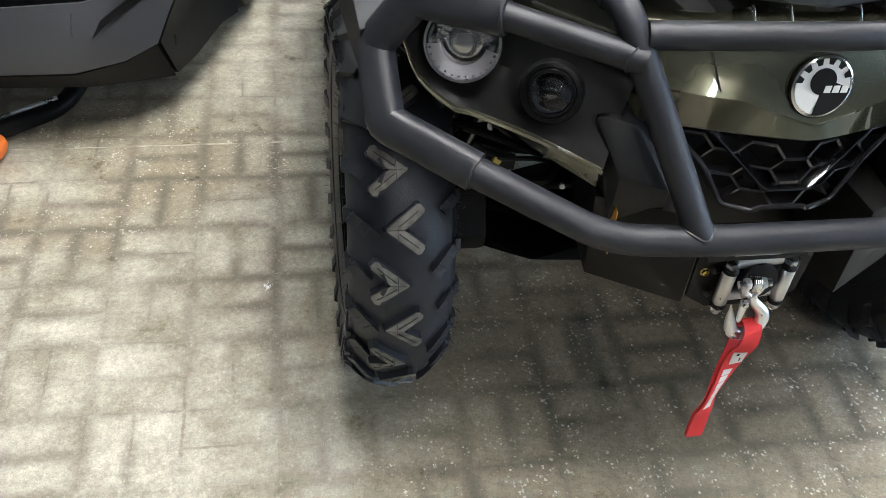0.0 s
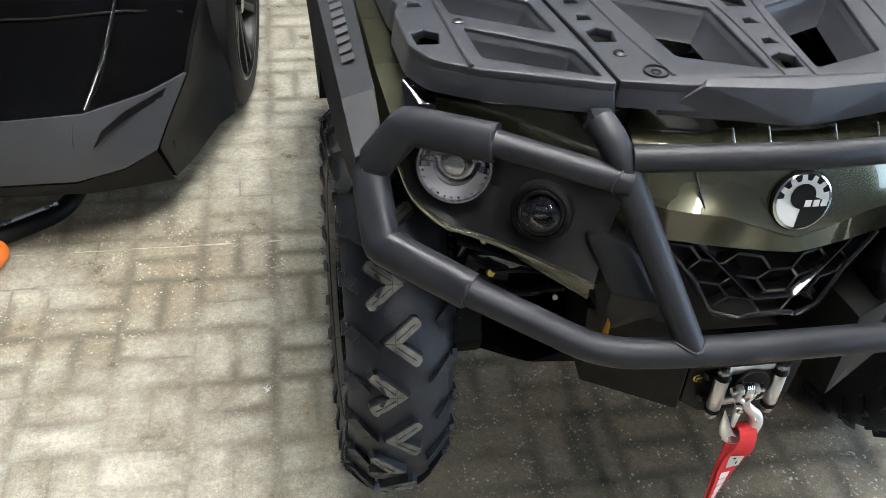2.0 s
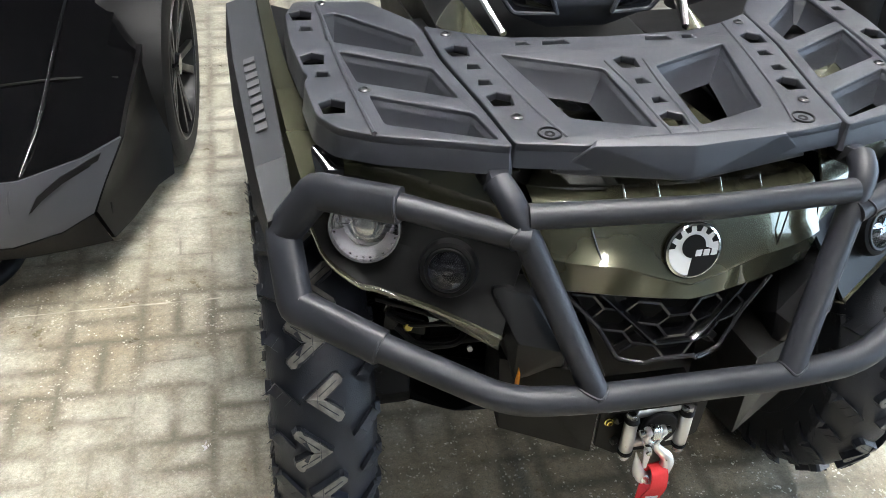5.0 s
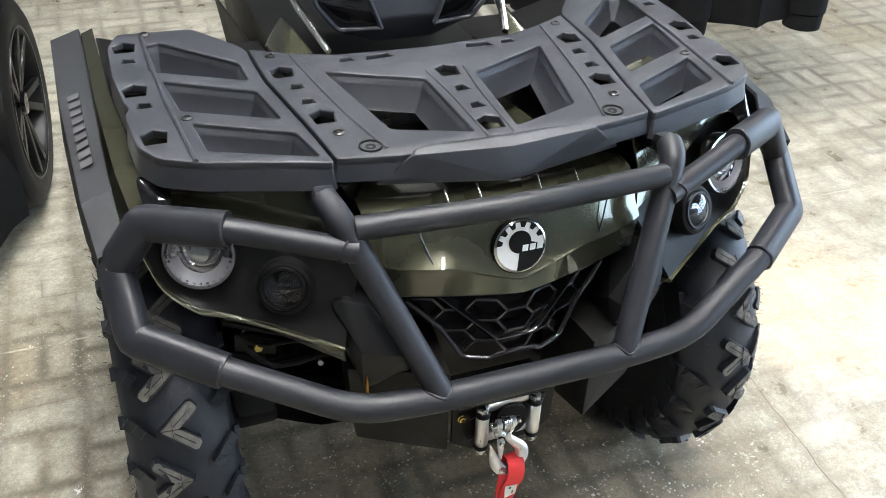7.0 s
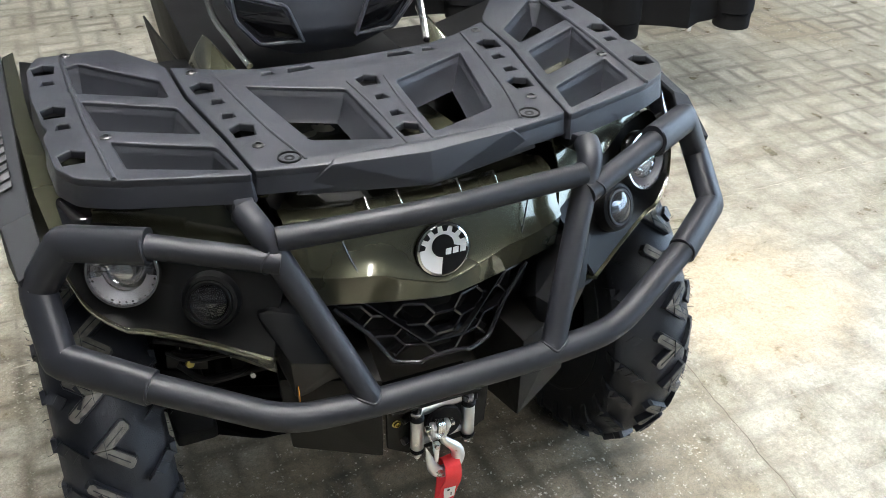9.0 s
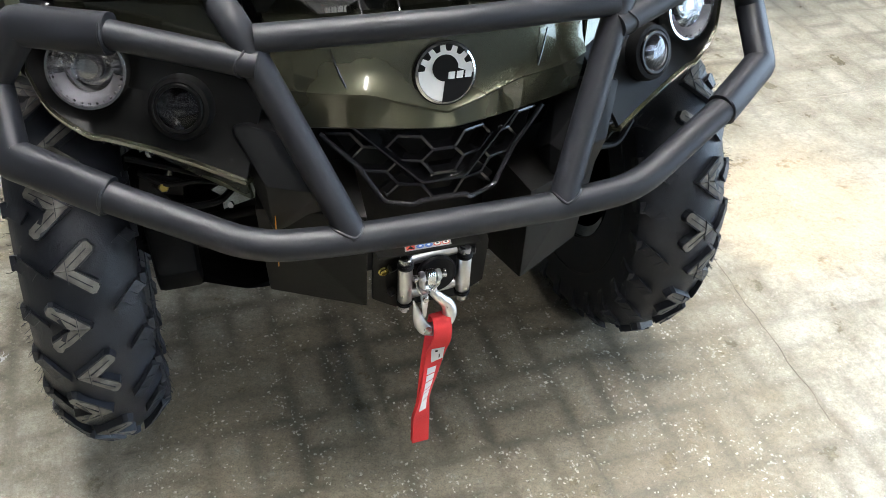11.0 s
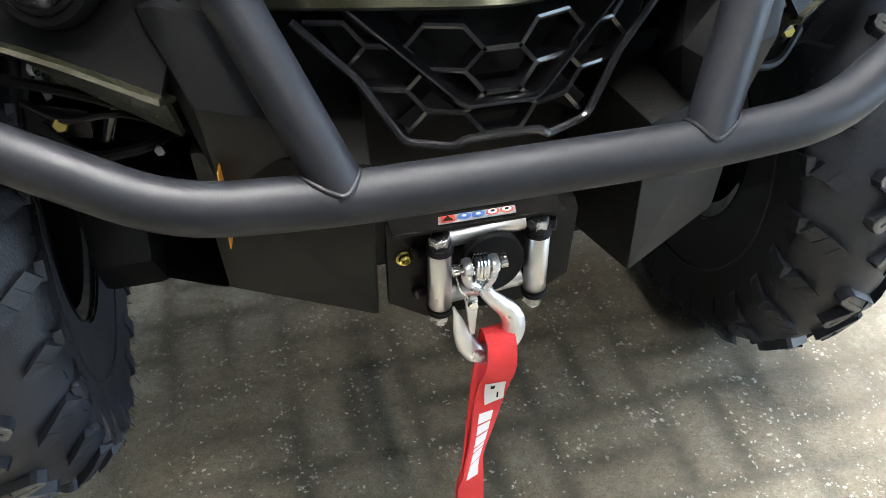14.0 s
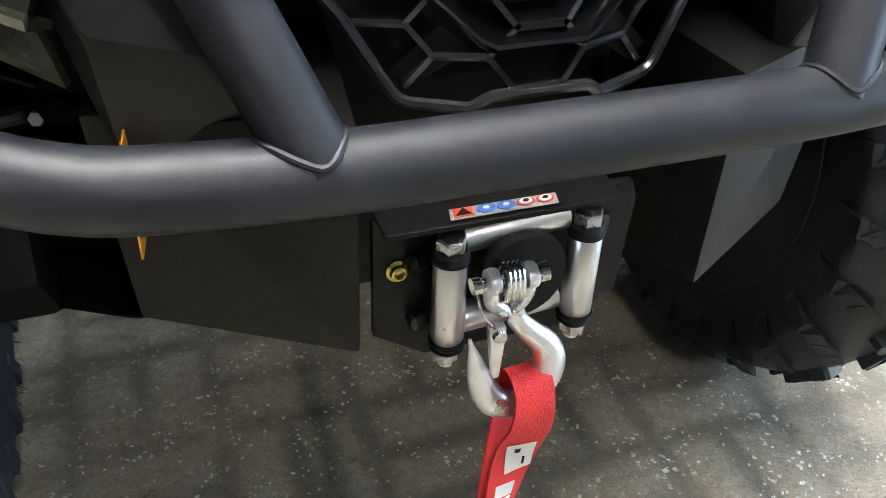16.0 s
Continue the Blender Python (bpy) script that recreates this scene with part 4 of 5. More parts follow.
def grille(parent):
    """Black honeycomb grille with a glossy V and a frame."""
    gr = empty("grille", "", "", parent)
    gr["label"] = "black honeycomb grille with a glossy V bar"
    back = sheet([[(-0.15, -0.335, 0.70), (0.15, -0.335, 0.70)], [(-0.11, -0.350, 0.63), (0.11, -0.350, 0.63)], [(-0.075, -0.372, 0.575), (0.075, -0.372, 0.575)]], 0.004)
    part("backing", back, BLACK_PRINT, gr)

    def face_y(x, z):
        return -0.432 + abs(x) * 0.33 + (z - 0.62) * 0.10

    def rod(a, b, r=0.0026, depth=0.016):
        pa, pb = Vector((a[0], face_y(*a), a[1])), Vector((b[0], face_y(*b), b[1]))
        bm = hull([p + Vector((dx, dy, dz)) for p in (pa, pb) for dx, dy, dz in ((r, 0, 0), (-r, 0, 0), (0, 0, r), (0, 0, -r), (r * 0.7, depth, 0), (-r * 0.7, depth, 0), (0, depth, r * 0.7), (0, depth, -r * 0.7))])
        return bm

    def inside(x, z):
        lim = 0.148 - (0.685 - z) * 0.78
        return 0.582 < z < 0.692 and abs(x) < lim

    W, H = 0.056, 0.034
    seen = set()
    for i in range(-5, 6):
        for j in range(-1, 8):
            cx, cz = i * W * 0.75, 0.575 + j * H + (H / 2 if i % 2 else 0)
            pts = [(cx - W / 2, cz), (cx - W / 4, cz - H / 2), (cx + W / 4, cz - H / 2), (cx + W / 2, cz), (cx + W / 4, cz + H / 2), (cx - W / 4, cz + H / 2)]
            for a, b in zip(pts, pts[1:] + pts[:1]):
                key = tuple(sorted(((round(a[0], 3), round(a[1], 3)), (round(b[0], 3), round(b[1], 3)))))
                if key in seen or not (inside(*a) and inside(*b)):
                    continue
                seen.add(key)
                part("mesh_rib", rod(a, b, 0.0023), RIB_PLASTIC, gr, smooth=False)
    v = [(-0.114, 0.692), (-0.034, 0.620), (-0.026, 0.6165), (0.026, 0.6165), (0.034, 0.620), (0.114, 0.692)]
    rim = [Vector((x, face_y(x, z) - 0.008, z)) for x, z in v]
    inner = [Vector((x * 0.86, face_y(x, z) + 0.020, z + 0.013)) for x, z in v]
    lower = [Vector((x, face_y(x, z) - 0.004, z - 0.004)) for x, z in v]
    back_edge = [Vector((x, face_y(x, z) + 0.012, z - 0.002)) for x, z in v]
    part("v_bar", sheet([inner, [p + Vector((0, 0.001, 0.0022)) for p in rim], rim, lower, back_edge], 0.002), GLOSS_BLACK, gr, "glossy black V bar", angle=25)
    fr = [(-0.150, 0.680), (-0.106, 0.636), (-0.076, 0.586), (-0.038, 0.583), (-0.030, 0.590), (0.030, 0.590), (0.038, 0.583), (0.076, 0.586), (0.106, 0.636), (0.150, 0.680)]
    part("grille_frame", sweep(rounded([Vector((x, face_y(x, z) - 0.006, z)) for x, z in fr], 0.008), ring(0.0036, 8)), RIB_PLASTIC, gr)
    for s in (-1, 1):
        part("mount_tab", hull([Vector((s * x, face_y(x, z) + dy, z)) for x, z in ((0.036, 0.612), (0.052, 0.624), (0.078, 0.598), (0.066, 0.590)) for dy in (0.004, 0.010)]), DARK_PLASTIC, gr, smooth=False)


def flanks(parent):
    """Dark cheek panels between lamps and grille, skid guards, side fenders and flares."""
    for s in (-1, 1):
        g = (lambda pts: [(s * x, y, z) for x, y, z in pts])
        part("cheek_panel", hull(g([(0.256, -0.388, 0.707), (0.242, -0.391, 0.711), (0.206, -0.402, 0.700), (0.227, -0.431, 0.646), (0.166, -0.445, 0.634), (0.219, -0.408, 0.560), (0.156, -0.424, 0.578), (0.150, -0.418, 0.640), (0.243, -0.372, 0.640), (0.19, -0.34, 0.69), (0.24, -0.34, 0.69), (0.16, -0.34, 0.58), (0.225, -0.34, 0.57)]), 0.0035), CHEEK, parent, angle=12)
        part("skid_guard", hull(g([(0.238, -0.395, 0.590), (0.110, -0.462, 0.600), (0.110, -0.460, 0.450), (0.227, -0.390, 0.448), (0.21, -0.25, 0.43), (0.10, -0.33, 0.42), (0.095, -0.33, 0.60), (0.22, -0.28, 0.590)]), 0.003), STEEL_PLATE, parent, "satin black steel skid guard", angle=30)
        part("front_fender", sheet([g([(0.205, -0.300, 0.830), (0.330, -0.270, 0.822), (0.440, -0.225, 0.815)]), g([(0.205, -0.200, 0.845), (0.340, -0.160, 0.840), (0.470, -0.120, 0.832)]), g([(0.205, -0.04, 0.850), (0.35, 0.00, 0.848), (0.490, 0.03, 0.840)])], 0.004), GREEN, parent, angle=40)
        # invented dark sheet fills the gap behind the fender, where only darkness shows
        part("dark_filler", sheet([g([(0.205, -0.04, 0.846), (0.35, 0.00, 0.844), (0.488, 0.03, 0.838)]), g([(0.20, 0.10, 0.80), (0.35, 0.12, 0.80), (0.488, 0.15, 0.82)]), g([(0.19, 0.42, 0.74), (0.35, 0.42, 0.74), (0.488, 0.42, 0.78)])], 0.004), DARK_PLASTIC, parent, angle=40)
        part("fender_side", sheet([g([(0.440, -0.232, 0.815), (0.462, -0.150, 0.836), (0.480, 0.02, 0.848), (0.490, 0.28, 0.852)]), g([(0.478, -0.262, 0.790), (0.492, -0.170, 0.822), (0.503, 0.02, 0.840), (0.508, 0.28, 0.845)]), g([(0.486, -0.256, 0.735), (0.506, -0.165, 0.770), (0.518, 0.02, 0.79), (0.525, 0.28, 0.79)])], 0.004), GREEN, parent, angle=30)
        low = [(0.494, -0.268, 0.775), (0.500, -0.222, 0.826), (0.504, -0.100, 0.836), (0.507, 0.08, 0.842), (0.512, 0.30, 0.846)]
        out = [(0.530, -0.290, 0.770), (0.540, -0.210, 0.806), (0.546, -0.100, 0.816), (0.556, 0.08, 0.826), (0.560, 0.30, 0.830)]
        hem = [(0.528, -0.270, 0.700), (0.545, -0.190, 0.735), (0.552, -0.100, 0.745), (0.562, 0.08, 0.750), (0.566, 0.30, 0.75)]
        flare = part("fender_flare", sheet([g(low), g(out), g(hem)], 0.005), MATT_GREY, parent, "matt dark grey plastic fender flare", angle=25)
        # plain bars in place of the lettering on the flare
        for k in range(9):
            y = -0.140 + 0.024 * k
            A, B = (low[1], low[2]) if y < -0.1 else (low[2], low[3])
            C, D = (out[1], out[2]) if y < -0.1 else (out[2], out[3])
            q = (y - A[1]) / (B[1] - A[1])
            pa, pc = Vector(A).lerp(Vector(B), q), Vector(C).lerp(Vector(D), q)
            ex, ey = (pc - pa).normalized(), (Vector(B) - Vector(A)).normalized()
            nz = ex.cross(ey).normalized()
            if nz.z < 0:
                nz = -nz
            cpt = pa.lerp(pc, 0.52) + nz * 0.0030
            pts = [cpt + ex * u * 0.0090 + ey * v * 0.0080 + nz * h for u in (-1, 1) for v in (-1, 1) for h in (0, 0.0012)]
            part("lettering_bar", hull([(s * c.x, c.y, c.z) for c in pts]), GREY_PRINT, flare, smooth=False)
        part("lamp_shoulder", hull(g([(0.452, -0.262, 0.825), (0.470, -0.225, 0.842), (0.430, -0.215, 0.842), (0.425, -0.262, 0.826), (0.462, -0.280, 0.795), (0.440, -0.285, 0.795)]), 0.004), GLOSS_BLACK, parent)
        # inner well, suspension arms, damper, hoses
        part("wheel_well", sheet([g([(0.235, -0.33, 0.66), (0.40, -0.27, 0.67), (0.50, -0.20, 0.72)]), g([(0.22, 0.05, 0.78), (0.38, 0.08, 0.79), (0.53, 0.10, 0.79)]), g([(0.22, 0.42, 0.60), (0.38, 0.42, 0.60), (0.53, 0.40, 0.60)])], 0.004), DARK_PLASTIC, parent)
        for y, z in ((-0.09, 0.30), (0.10, 0.30), (-0.07, 0.42), (0.09, 0.42)):
            part("control_arm", tube(g([(0.14, y * 1.6, z + 0.02), (0.385, y * 0.25, z - 0.01)]), 0.013, n=10), DARK_PLASTIC, parent)
        part("arm_guard", hull(g([(0.12, -0.22, 0.30), (0.12, 0.06, 0.30), (0.345, -0.10, 0.255), (0.345, 0.04, 0.255), (0.12, -0.20, 0.33), (0.345, -0.08, 0.275), (0.24, -0.20, 0.29)]), 0.004), DARK_PLASTIC, parent, angle=20)
        part("hub_carrier", hull(g([(0.31, -0.17, 0.32), (0.375, -0.17, 0.32), (0.30, -0.13, 0.255), (0.375, -0.13, 0.255), (0.30, 0.04, 0.25), (0.375, 0.04, 0.25), (0.31, -0.12, 0.40), (0.385, -0.10, 0.42), (0.385, 0.04, 0.42), (0.32, 0.03, 0.40)]), 0.010), DARK_PLASTIC, parent, angle=20)
        part("knuckle", hull(g([(0.37, -0.05, 0.26), (0.37, 0.05, 0.26), (0.37, -0.04, 0.44), (0.37, 0.04, 0.44), (0.41, 0, 0.26), (0.41, 0, 0.44)]), 0.006), DARK_PLASTIC, parent)
        part("axle_boot", lathe([(0.02, 0.0), (0.035, 0.02), (0.032, 0.03), (0.045, 0.05), (0.042, 0.06), (0.055, 0.085), (0.05, 0.10), (0.02, 0.11)], 20, m=aim((s * 0.25, -0.02, 0.33), (s, 0, 0))), DARK_PLASTIC, parent)
        part("damper", lathe([(0.0, 0.0), (0.016, 0.0), (0.016, 0.10), (0.011, 0.102), (0.011, 0.20), (0.02, 0.205), (0.02, 0.24), (0.0, 0.24)], 16, m=aim((s * 0.34, -0.06, 0.42), (-s * 0.35, 0.05, 1))), GLOSS_BLACK, parent)
        coil = [(s * (0.34 - 0.09 * k / 90), -0.06 + 0.012 * k / 90 + 0.030 * math.sin(k * 0.45), 0.46 + 0.21 * k / 90 + 0.0) for k in range(91)]
        coil = [(x + s * 0.030 * math.cos(k * 0.45), y, z) for k, (x, y, z) in enumerate(coil)]
        part("coil_spring", sweep(coil, ring(0.0045, 8)), DARK_PLASTIC, parent)
        part("brake_hose", tube(g([(0.24, -0.28, 0.64), (0.30, -0.27, 0.60), (0.34, -0.20, 0.56), (0.37, -0.08, 0.47)]), 0.005, 0.04, 8), GLOSS_BLACK, parent)
        part("tie_rod", tube(g([(0.12, -0.16, 0.42), (0.375, -0.12, 0.38)]), 0.009, n=10), DARK_PLASTIC, parent)
        part("yellow_bolt", lathe([(0.0, 0.0), (0.007, 0.0), (0.008, 0.004), (0.006, 0.008), (0.0, 0.008)], 6, m=aim((s * 0.342, -0.280, 0.565), (0, -1, 0.3))), GOLD, parent, "yellow zinc bolt in the wheel arch")
        part("hex_bolt", lathe([(0.0, 0.0), (0.0046, 0.0), (0.0050, 0.003), (0.0042, 0.006), (0.0, 0.006)], 6, m=aim((s * 0.262, -0.335, 0.560), (s * 0.2, -1, 0.3))), HEX_STEEL, parent, smooth=False)
        part("link_bracket", hull(g([(0.375, -0.262, 0.548), (0.318, -0.292, 0.552), (0.316, -0.288, 0.578), (0.372, -0.258, 0.576), (0.360, -0.235, 0.560), (0.322, -0.255, 0.560)]), 0.003), BEZEL, parent, angle=20)
        for k in range(4):
            a0 = Vector((0.395 - 0.012 * k, -0.235 - 0.014 * k, 0.612 - 0.016 * k))
            path = [a0, a0 + Vector((-0.030, -0.022, 0.016 - 0.014 * k)), a0 + Vector((-0.066 - 0.006 * k, -0.040, -0.012 + 0.007 * (k % 3))), a0 + Vector((-0.105, -0.038 + 0.012 * k, -0.036 + 0.005 * k))]
            part("hose", tube([(s * p.x, p.y, p.z) for p in path], 0.0036 + 0.0014 * (k % 2), 0.03, 8), DARK_PLASTIC if k % 2 else BEZEL, parent)
        part("hose_clamp", lathe([(0.0062, -0.003), (0.0068, -0.002), (0.0068, 0.002), (0.0062, 0.003)], 14, m=aim((s * 0.352, -0.268, 0.612), (s * 0.8, 0.5, -0.2))), HEX_STEEL, parent)
        # small pale flat patch set inside the wheel arch
        part("pale_patch", sheet([g([(0.385, -0.225, 0.665), (0.360, -0.235, 0.66)]), g([(0.382, -0.225, 0.640), (0.360, -0.235, 0.635)])], 0.002), WHITE, parent, "pale flat patch in the wheel arch", smooth=False)
        if s < 0:
            part("side_reflector", block((0.0012, 0.026, 0.070), pose(s * 0.2170, -0.4190, 0.556, 0, 0, -9), bevel=0.0004), AMBER, parent, "amber side reflector", smooth=False)
        # inner liner of the wheel arch
        part("arch_liner", sheet([g([(0.225, -0.30, 0.68), (0.215, -0.30, 0.44)]), g([(0.20, -0.10, 0.74), (0.165, -0.10, 0.40)]), g([(0.20, 0.30, 0.74), (0.16, 0.30, 0.36)]), g([(0.22, 0.80, 0.70), (0.17, 0.80, 0.36)])], 0.004), DARK_PLASTIC, parent)
        # made-up dark sheet that hides the lit floor behind the suspension
        part("blackout_sheet", sheet([g([(0.15, 0.06, 0.76), (0.37, 0.06, 0.78)]), g([(0.15, 0.07, 0.52), (0.37, 0.07, 0.52)]), g([(0.15, 0.05, 0.33), (0.34, 0.05, 0.33)])], 0.004), DARK_PLASTIC, parent)
        # board behind the wheel, out of view, added to shade the floor
        part("unseen_floorboard", sheet([g([(0.16, 0.40, 0.62), (0.40, 0.40, 0.62), (0.535, 0.40, 0.61)]), g([(0.16, 0.50, 0.42), (0.40, 0.50, 0.41), (0.535, 0.50, 0.41)]), g([(0.16, 1.05, 0.40), (0.40, 1.05, 0.39), (0.535, 1.05, 0.40)])], 0.006), DARK_PLASTIC, parent)
    # hull of the machine behind the nose; unseen rear length added for shade
    part("frame_body", hull([(sx * 0.17, -0.33, 0.70) for sx in (-1, 1)] + [(sx * 0.20, -0.28, 0.79) for sx in (-1, 1)] + [(sx * 0.14, -0.31, 0.45) for sx in (-1, 1)] + [(sx * 0.13, 1.10, 0.30) for sx in (-1, 1)] + [(sx * 0.18, 1.10, 0.76) for sx in (-1, 1)] + [(sx * 0.14, -0.22, 0.30) for sx in (-1, 1)], 0.01), DARK_PLASTIC, parent)
    part("hood_deck", sheet([[(-0.20, -0.315, 0.806), (0, -0.335, 0.812), (0.20, -0.315, 0.806)], [(-0.14, -0.20, 0.804), (0, -0.21, 0.812), (0.14, -0.20, 0.804)], [(-0.11, 0.02, 0.800), (0, 0.02, 0.806), (0.11, 0.02, 0.800)]], 0.004), GREEN, parent)
    for x in (-0.10, -0.055, 0.03, 0.085):
        part("latch_strip", block((0.003, 0.04, 0.030), pose(x, -0.375, 0.826, -35, 0, 12), bevel=0.002), CHROME, parent)


def steering_pod(parent):
    """Handlebar pod with recessed lamp panes over the rear of the rack."""
    pod = empty("steering_pod", "", "", parent)
    pod["label"] = "dark grey steering pod with recessed side panes"
    shell = hull([(sx * 0.050, 0.088, 0.853) for sx in (-1, 1)] + [(sx * 0.118, 0.080, 0.882) for sx in (-1, 1)] + [(sx * 0.162, 0.085, 0.955) for sx in (-1, 1)] + [(sx * 0.175, 0.12, 1.06) for sx in (-1, 1)] + [(sx * 0.060, 0.066, 0.900) for sx in (-1, 1)] + [(sx * 0.055, 0.070, 0.93) for sx in (-1, 1)] + [(sx * 0.065, 0.10, 1.07) for sx in (-1, 1)] + [(sx * 0.12, 0.30, 1.10) for sx in (-1, 1)] + [(sx * 0.12, 0.34, 0.90) for sx in (-1, 1)], 0.006)
    part("pod_shell", shell, RACK_PLASTIC, pod, angle=25)
    for s in (-1, 1):
        g = (lambda pts: [(s * x, y, z) for x, y, z in pts])
        part("pane", hull(g([(0.050, 0.063, 0.892), (0.074, 0.064, 0.945), (0.150, 0.078, 0.968), (0.146, 0.074, 0.938), (0.112, 0.074, 0.898), (0.10, 0.10, 0.93), (0.13, 0.10, 0.95)]), 0.002), GLOSS_BLACK, pod, "glossy black pane")
        part("pane_rim", sweep(rounded([Vector(p) for p in g([(0.046, 0.060, 0.888), (0.070, 0.061, 0.950), (0.155, 0.074, 0.976), (0.152, 0.070, 0.934), (0.116, 0.070, 0.888), (0.046, 0.060, 0.888)])], 0.008), ring(0.004, 8)), RACK_PLASTIC, pod)
        # olive tank sides beside the pod
        part("tank_side", hull(g([(0.160, 0.010, 0.866), (0.212, 0.02, 0.858), (0.186, 0.10, 0.890), (0.200, 0.11, 0.880), (0.225, 0.15, 0.84), (0.19, 0.16, 0.89), (0.215, 0.16, 0.85), (0.19, 0.10, 0.85)]), 0.004), GREEN, parent, angle=25)
        part("tank_trim", tube(g([(0.150, 0.002, 0.884), (0.178, 0.105, 0.928), (0.178, 0.16, 0.95)]), 0.006, 0.02, 8), CHROME, parent)
    for k in range(9):
        part("lettering_bar", block((0.0092, 0.0012, 0.012 if k not in (3, 4) else 0.008), pose(-0.046 + 0.0112 * k, 0.0690, 0.977, 12, 0, 0), bevel=0), WHITE, pod, smooth=False)
    part("lettering_bar", block((0.030, 0.0012, 0.005), pose(-0.042, 0.0672, 0.962, 12, 0, 0), bevel=0), RED_PRINT, pod, smooth=False)


WX = -0.020


def winch(parent):
    """Fairlead with steel rollers on a bracket, rubber stop, warning label."""
    w = empty("winch_fairlead", "", "", parent)
    w["label"] = "winch fairlead with four steel rollers"
    Y = -0.450
    part("bracket", hull([(WX + x, Y + y, z) for x, z in ((-0.080, 0.533), (0.078, 0.533), (0.082, 0.520), (0.078, 0.452), (0.042, 0.430), (-0.048, 0.430), (-0.080, 0.452)) for y in (0.0, 0.006)], 0.001), STEEL_PLATE, w, smooth=False)
    part("top_plate", hull([(WX + x, y, z) for x in (-0.078, 0.062) for y in (-0.4690, -0.400) for z in (0.5335, 0.5370)], 0.0008), STEEL_PLATE, w, smooth=False)
    lab = [Vector((WX - 0.041, -0.4660, 0.5370)), Vector((WX + 0.022, -0.4660, 0.5370)), Vector((WX + 0.024, -0.4565, 0.5370)), Vector((WX - 0.039, -0.4565, 0.5370))]

    def on_label(u, v, lift):
        n = (lab[1] - lab[0]).cross(lab[3] - lab[0]).normalized()
        p = lab[0] + (lab[1] - lab[0]) * u + (lab[3] - lab[0]) * v
        return p + n * lift

    def patch(name, u0, u1, v0, v1, mat, lift, under):
        return part(name, hull([on_label(u, v, h) for u in (u0, u1) for v in (v0, v1) for h in (lift, lift + 0.0006)]), mat, under, smooth=False)

    sticker = patch("warning_label", 0, 1, 0, 1, LABEL_SHADED, 0.0012, w)
    patch("label_field", 0.225, 0.98, 0.07, 0.93, LABEL_SHADED, 0.0015, sticker)
    patch("label_field", 0.03, 0.21, 0.10, 0.90, RED_PRINT, 0.0019, sticker)
    def disc(u0, r, mat, lift):
        ring_ = [(u0 + r * math.cos(q) * 0.22, 0.5 + r * math.sin(q)) for q in [2 * math.pi * k / 16 for k in range(16)]]
        part("label_mark", hull([on_label(u, v, h) for u, v in ring_ for h in (lift, lift + 0.0005)]), mat, sticker, smooth=False)

    tri = [(0.05, 0.2), (0.19, 0.2), (0.12, 0.85)]
    part("label_mark", hull([on_label(u, v, h) for u, v in tri for h in (0.0026, 0.0030)]), BLACK_PRINT, sticker, smooth=False)
    for k, mt in enumerate((BLUE_PRINT, BLUE_PRINT, RED_PRINT, RED_PRINT)):
        disc(0.33 + 0.185 * k, 0.40, mt, 0.0022)
        disc(0.33 + 0.185 * k, 0.28 if k > 1 else 0.14, WHITE, 0.0027)
        if k > 1:
            disc(0.33 + 0.185 * k, 0.13, BLACK_PRINT, 0.0032)
    for s, zc in ((-1, 0.4855), (1, 0.4875)):
        x, y = WX + s * 0.0408, Y - 0.018
        ro = part("roller", lathe([(0.0, -0.0285), (0.0092, -0.0285), (0.0099, -0.0275), (0.0099, 0.0275), (0.0092, 0.0285), (0.0, 0.0285)], 32, m=Matrix.Translation((x, y, zc))), BRUSHED, w, "brushed steel upright roller")
        for q in (-1, 1):
            part("rubber_washer", lathe([(0.0, 0.0), (0.0108, 0.0), (0.0112, 0.002), (0.009, 0.0045), (0.0105, 0.006), (0.009, 0.0078), (0.0, 0.0078)], 24, m=Matrix.Translation((x, y, zc + q * 0.0285)) @ Matrix.Rotation(0 if q > 0 else math.pi, 4, "X")), DARK_PLASTIC, ro, "black rubber washer")
        part("bolt_head", lathe([(0.0, 0.0), (0.0088, 0.0), (0.0088, 0.006), (0.0078, 0.0072), (0.0, 0.0072)], 6, m=Matrix.Translation((x, y, zc + 0.0365))), HEX_STEEL, ro, smooth=False)
        part("nut", lathe([(0.0, 0.0), (0.0085, 0.0), (0.0085, 0.0075), (0.0, 0.0075)], 6, m=Matrix.Translation((x, y, zc - 0.0363)) @ Matrix.Rotation(math.pi, 4, "X")), HEX_STEEL, ro, smooth=False)
        part("bolt_end", lathe([(0.0, 0.0), (0.0045, 0.0), (0.0045, 0.005), (0.0035, 0.006), (0.0, 0.006)], 16, m=Matrix.Translation((x, y, zc - 0.0435)) @ Matrix.Rotation(math.pi, 4, "X")), ZINC, ro)
    for z in (0.523, 0.464):
        part("cross_roller", lathe([(0.0, -0.031), (0.0095, -0.031), (0.0095, 0.031), (0.0, 0.031)], 28, m=aim((WX, Y - 0.008, z), (1, 0, 0.09))), BRUSHED, w, "brushed steel cross roller")
    for x, z in ((-0.052, 0.508), (-0.052, 0.466), (0.052, 0.515)):
        part("hex_bolt", lathe([(0.0, 0.0), (0.0062, 0.0), (0.0062, 0.008), (0.0, 0.009)], 6, m=aim((WX + x, Y - 0.006, z), (-1 if x < 0 else 1, -0.4, 0))), DARK_BOLT, w, smooth=False)
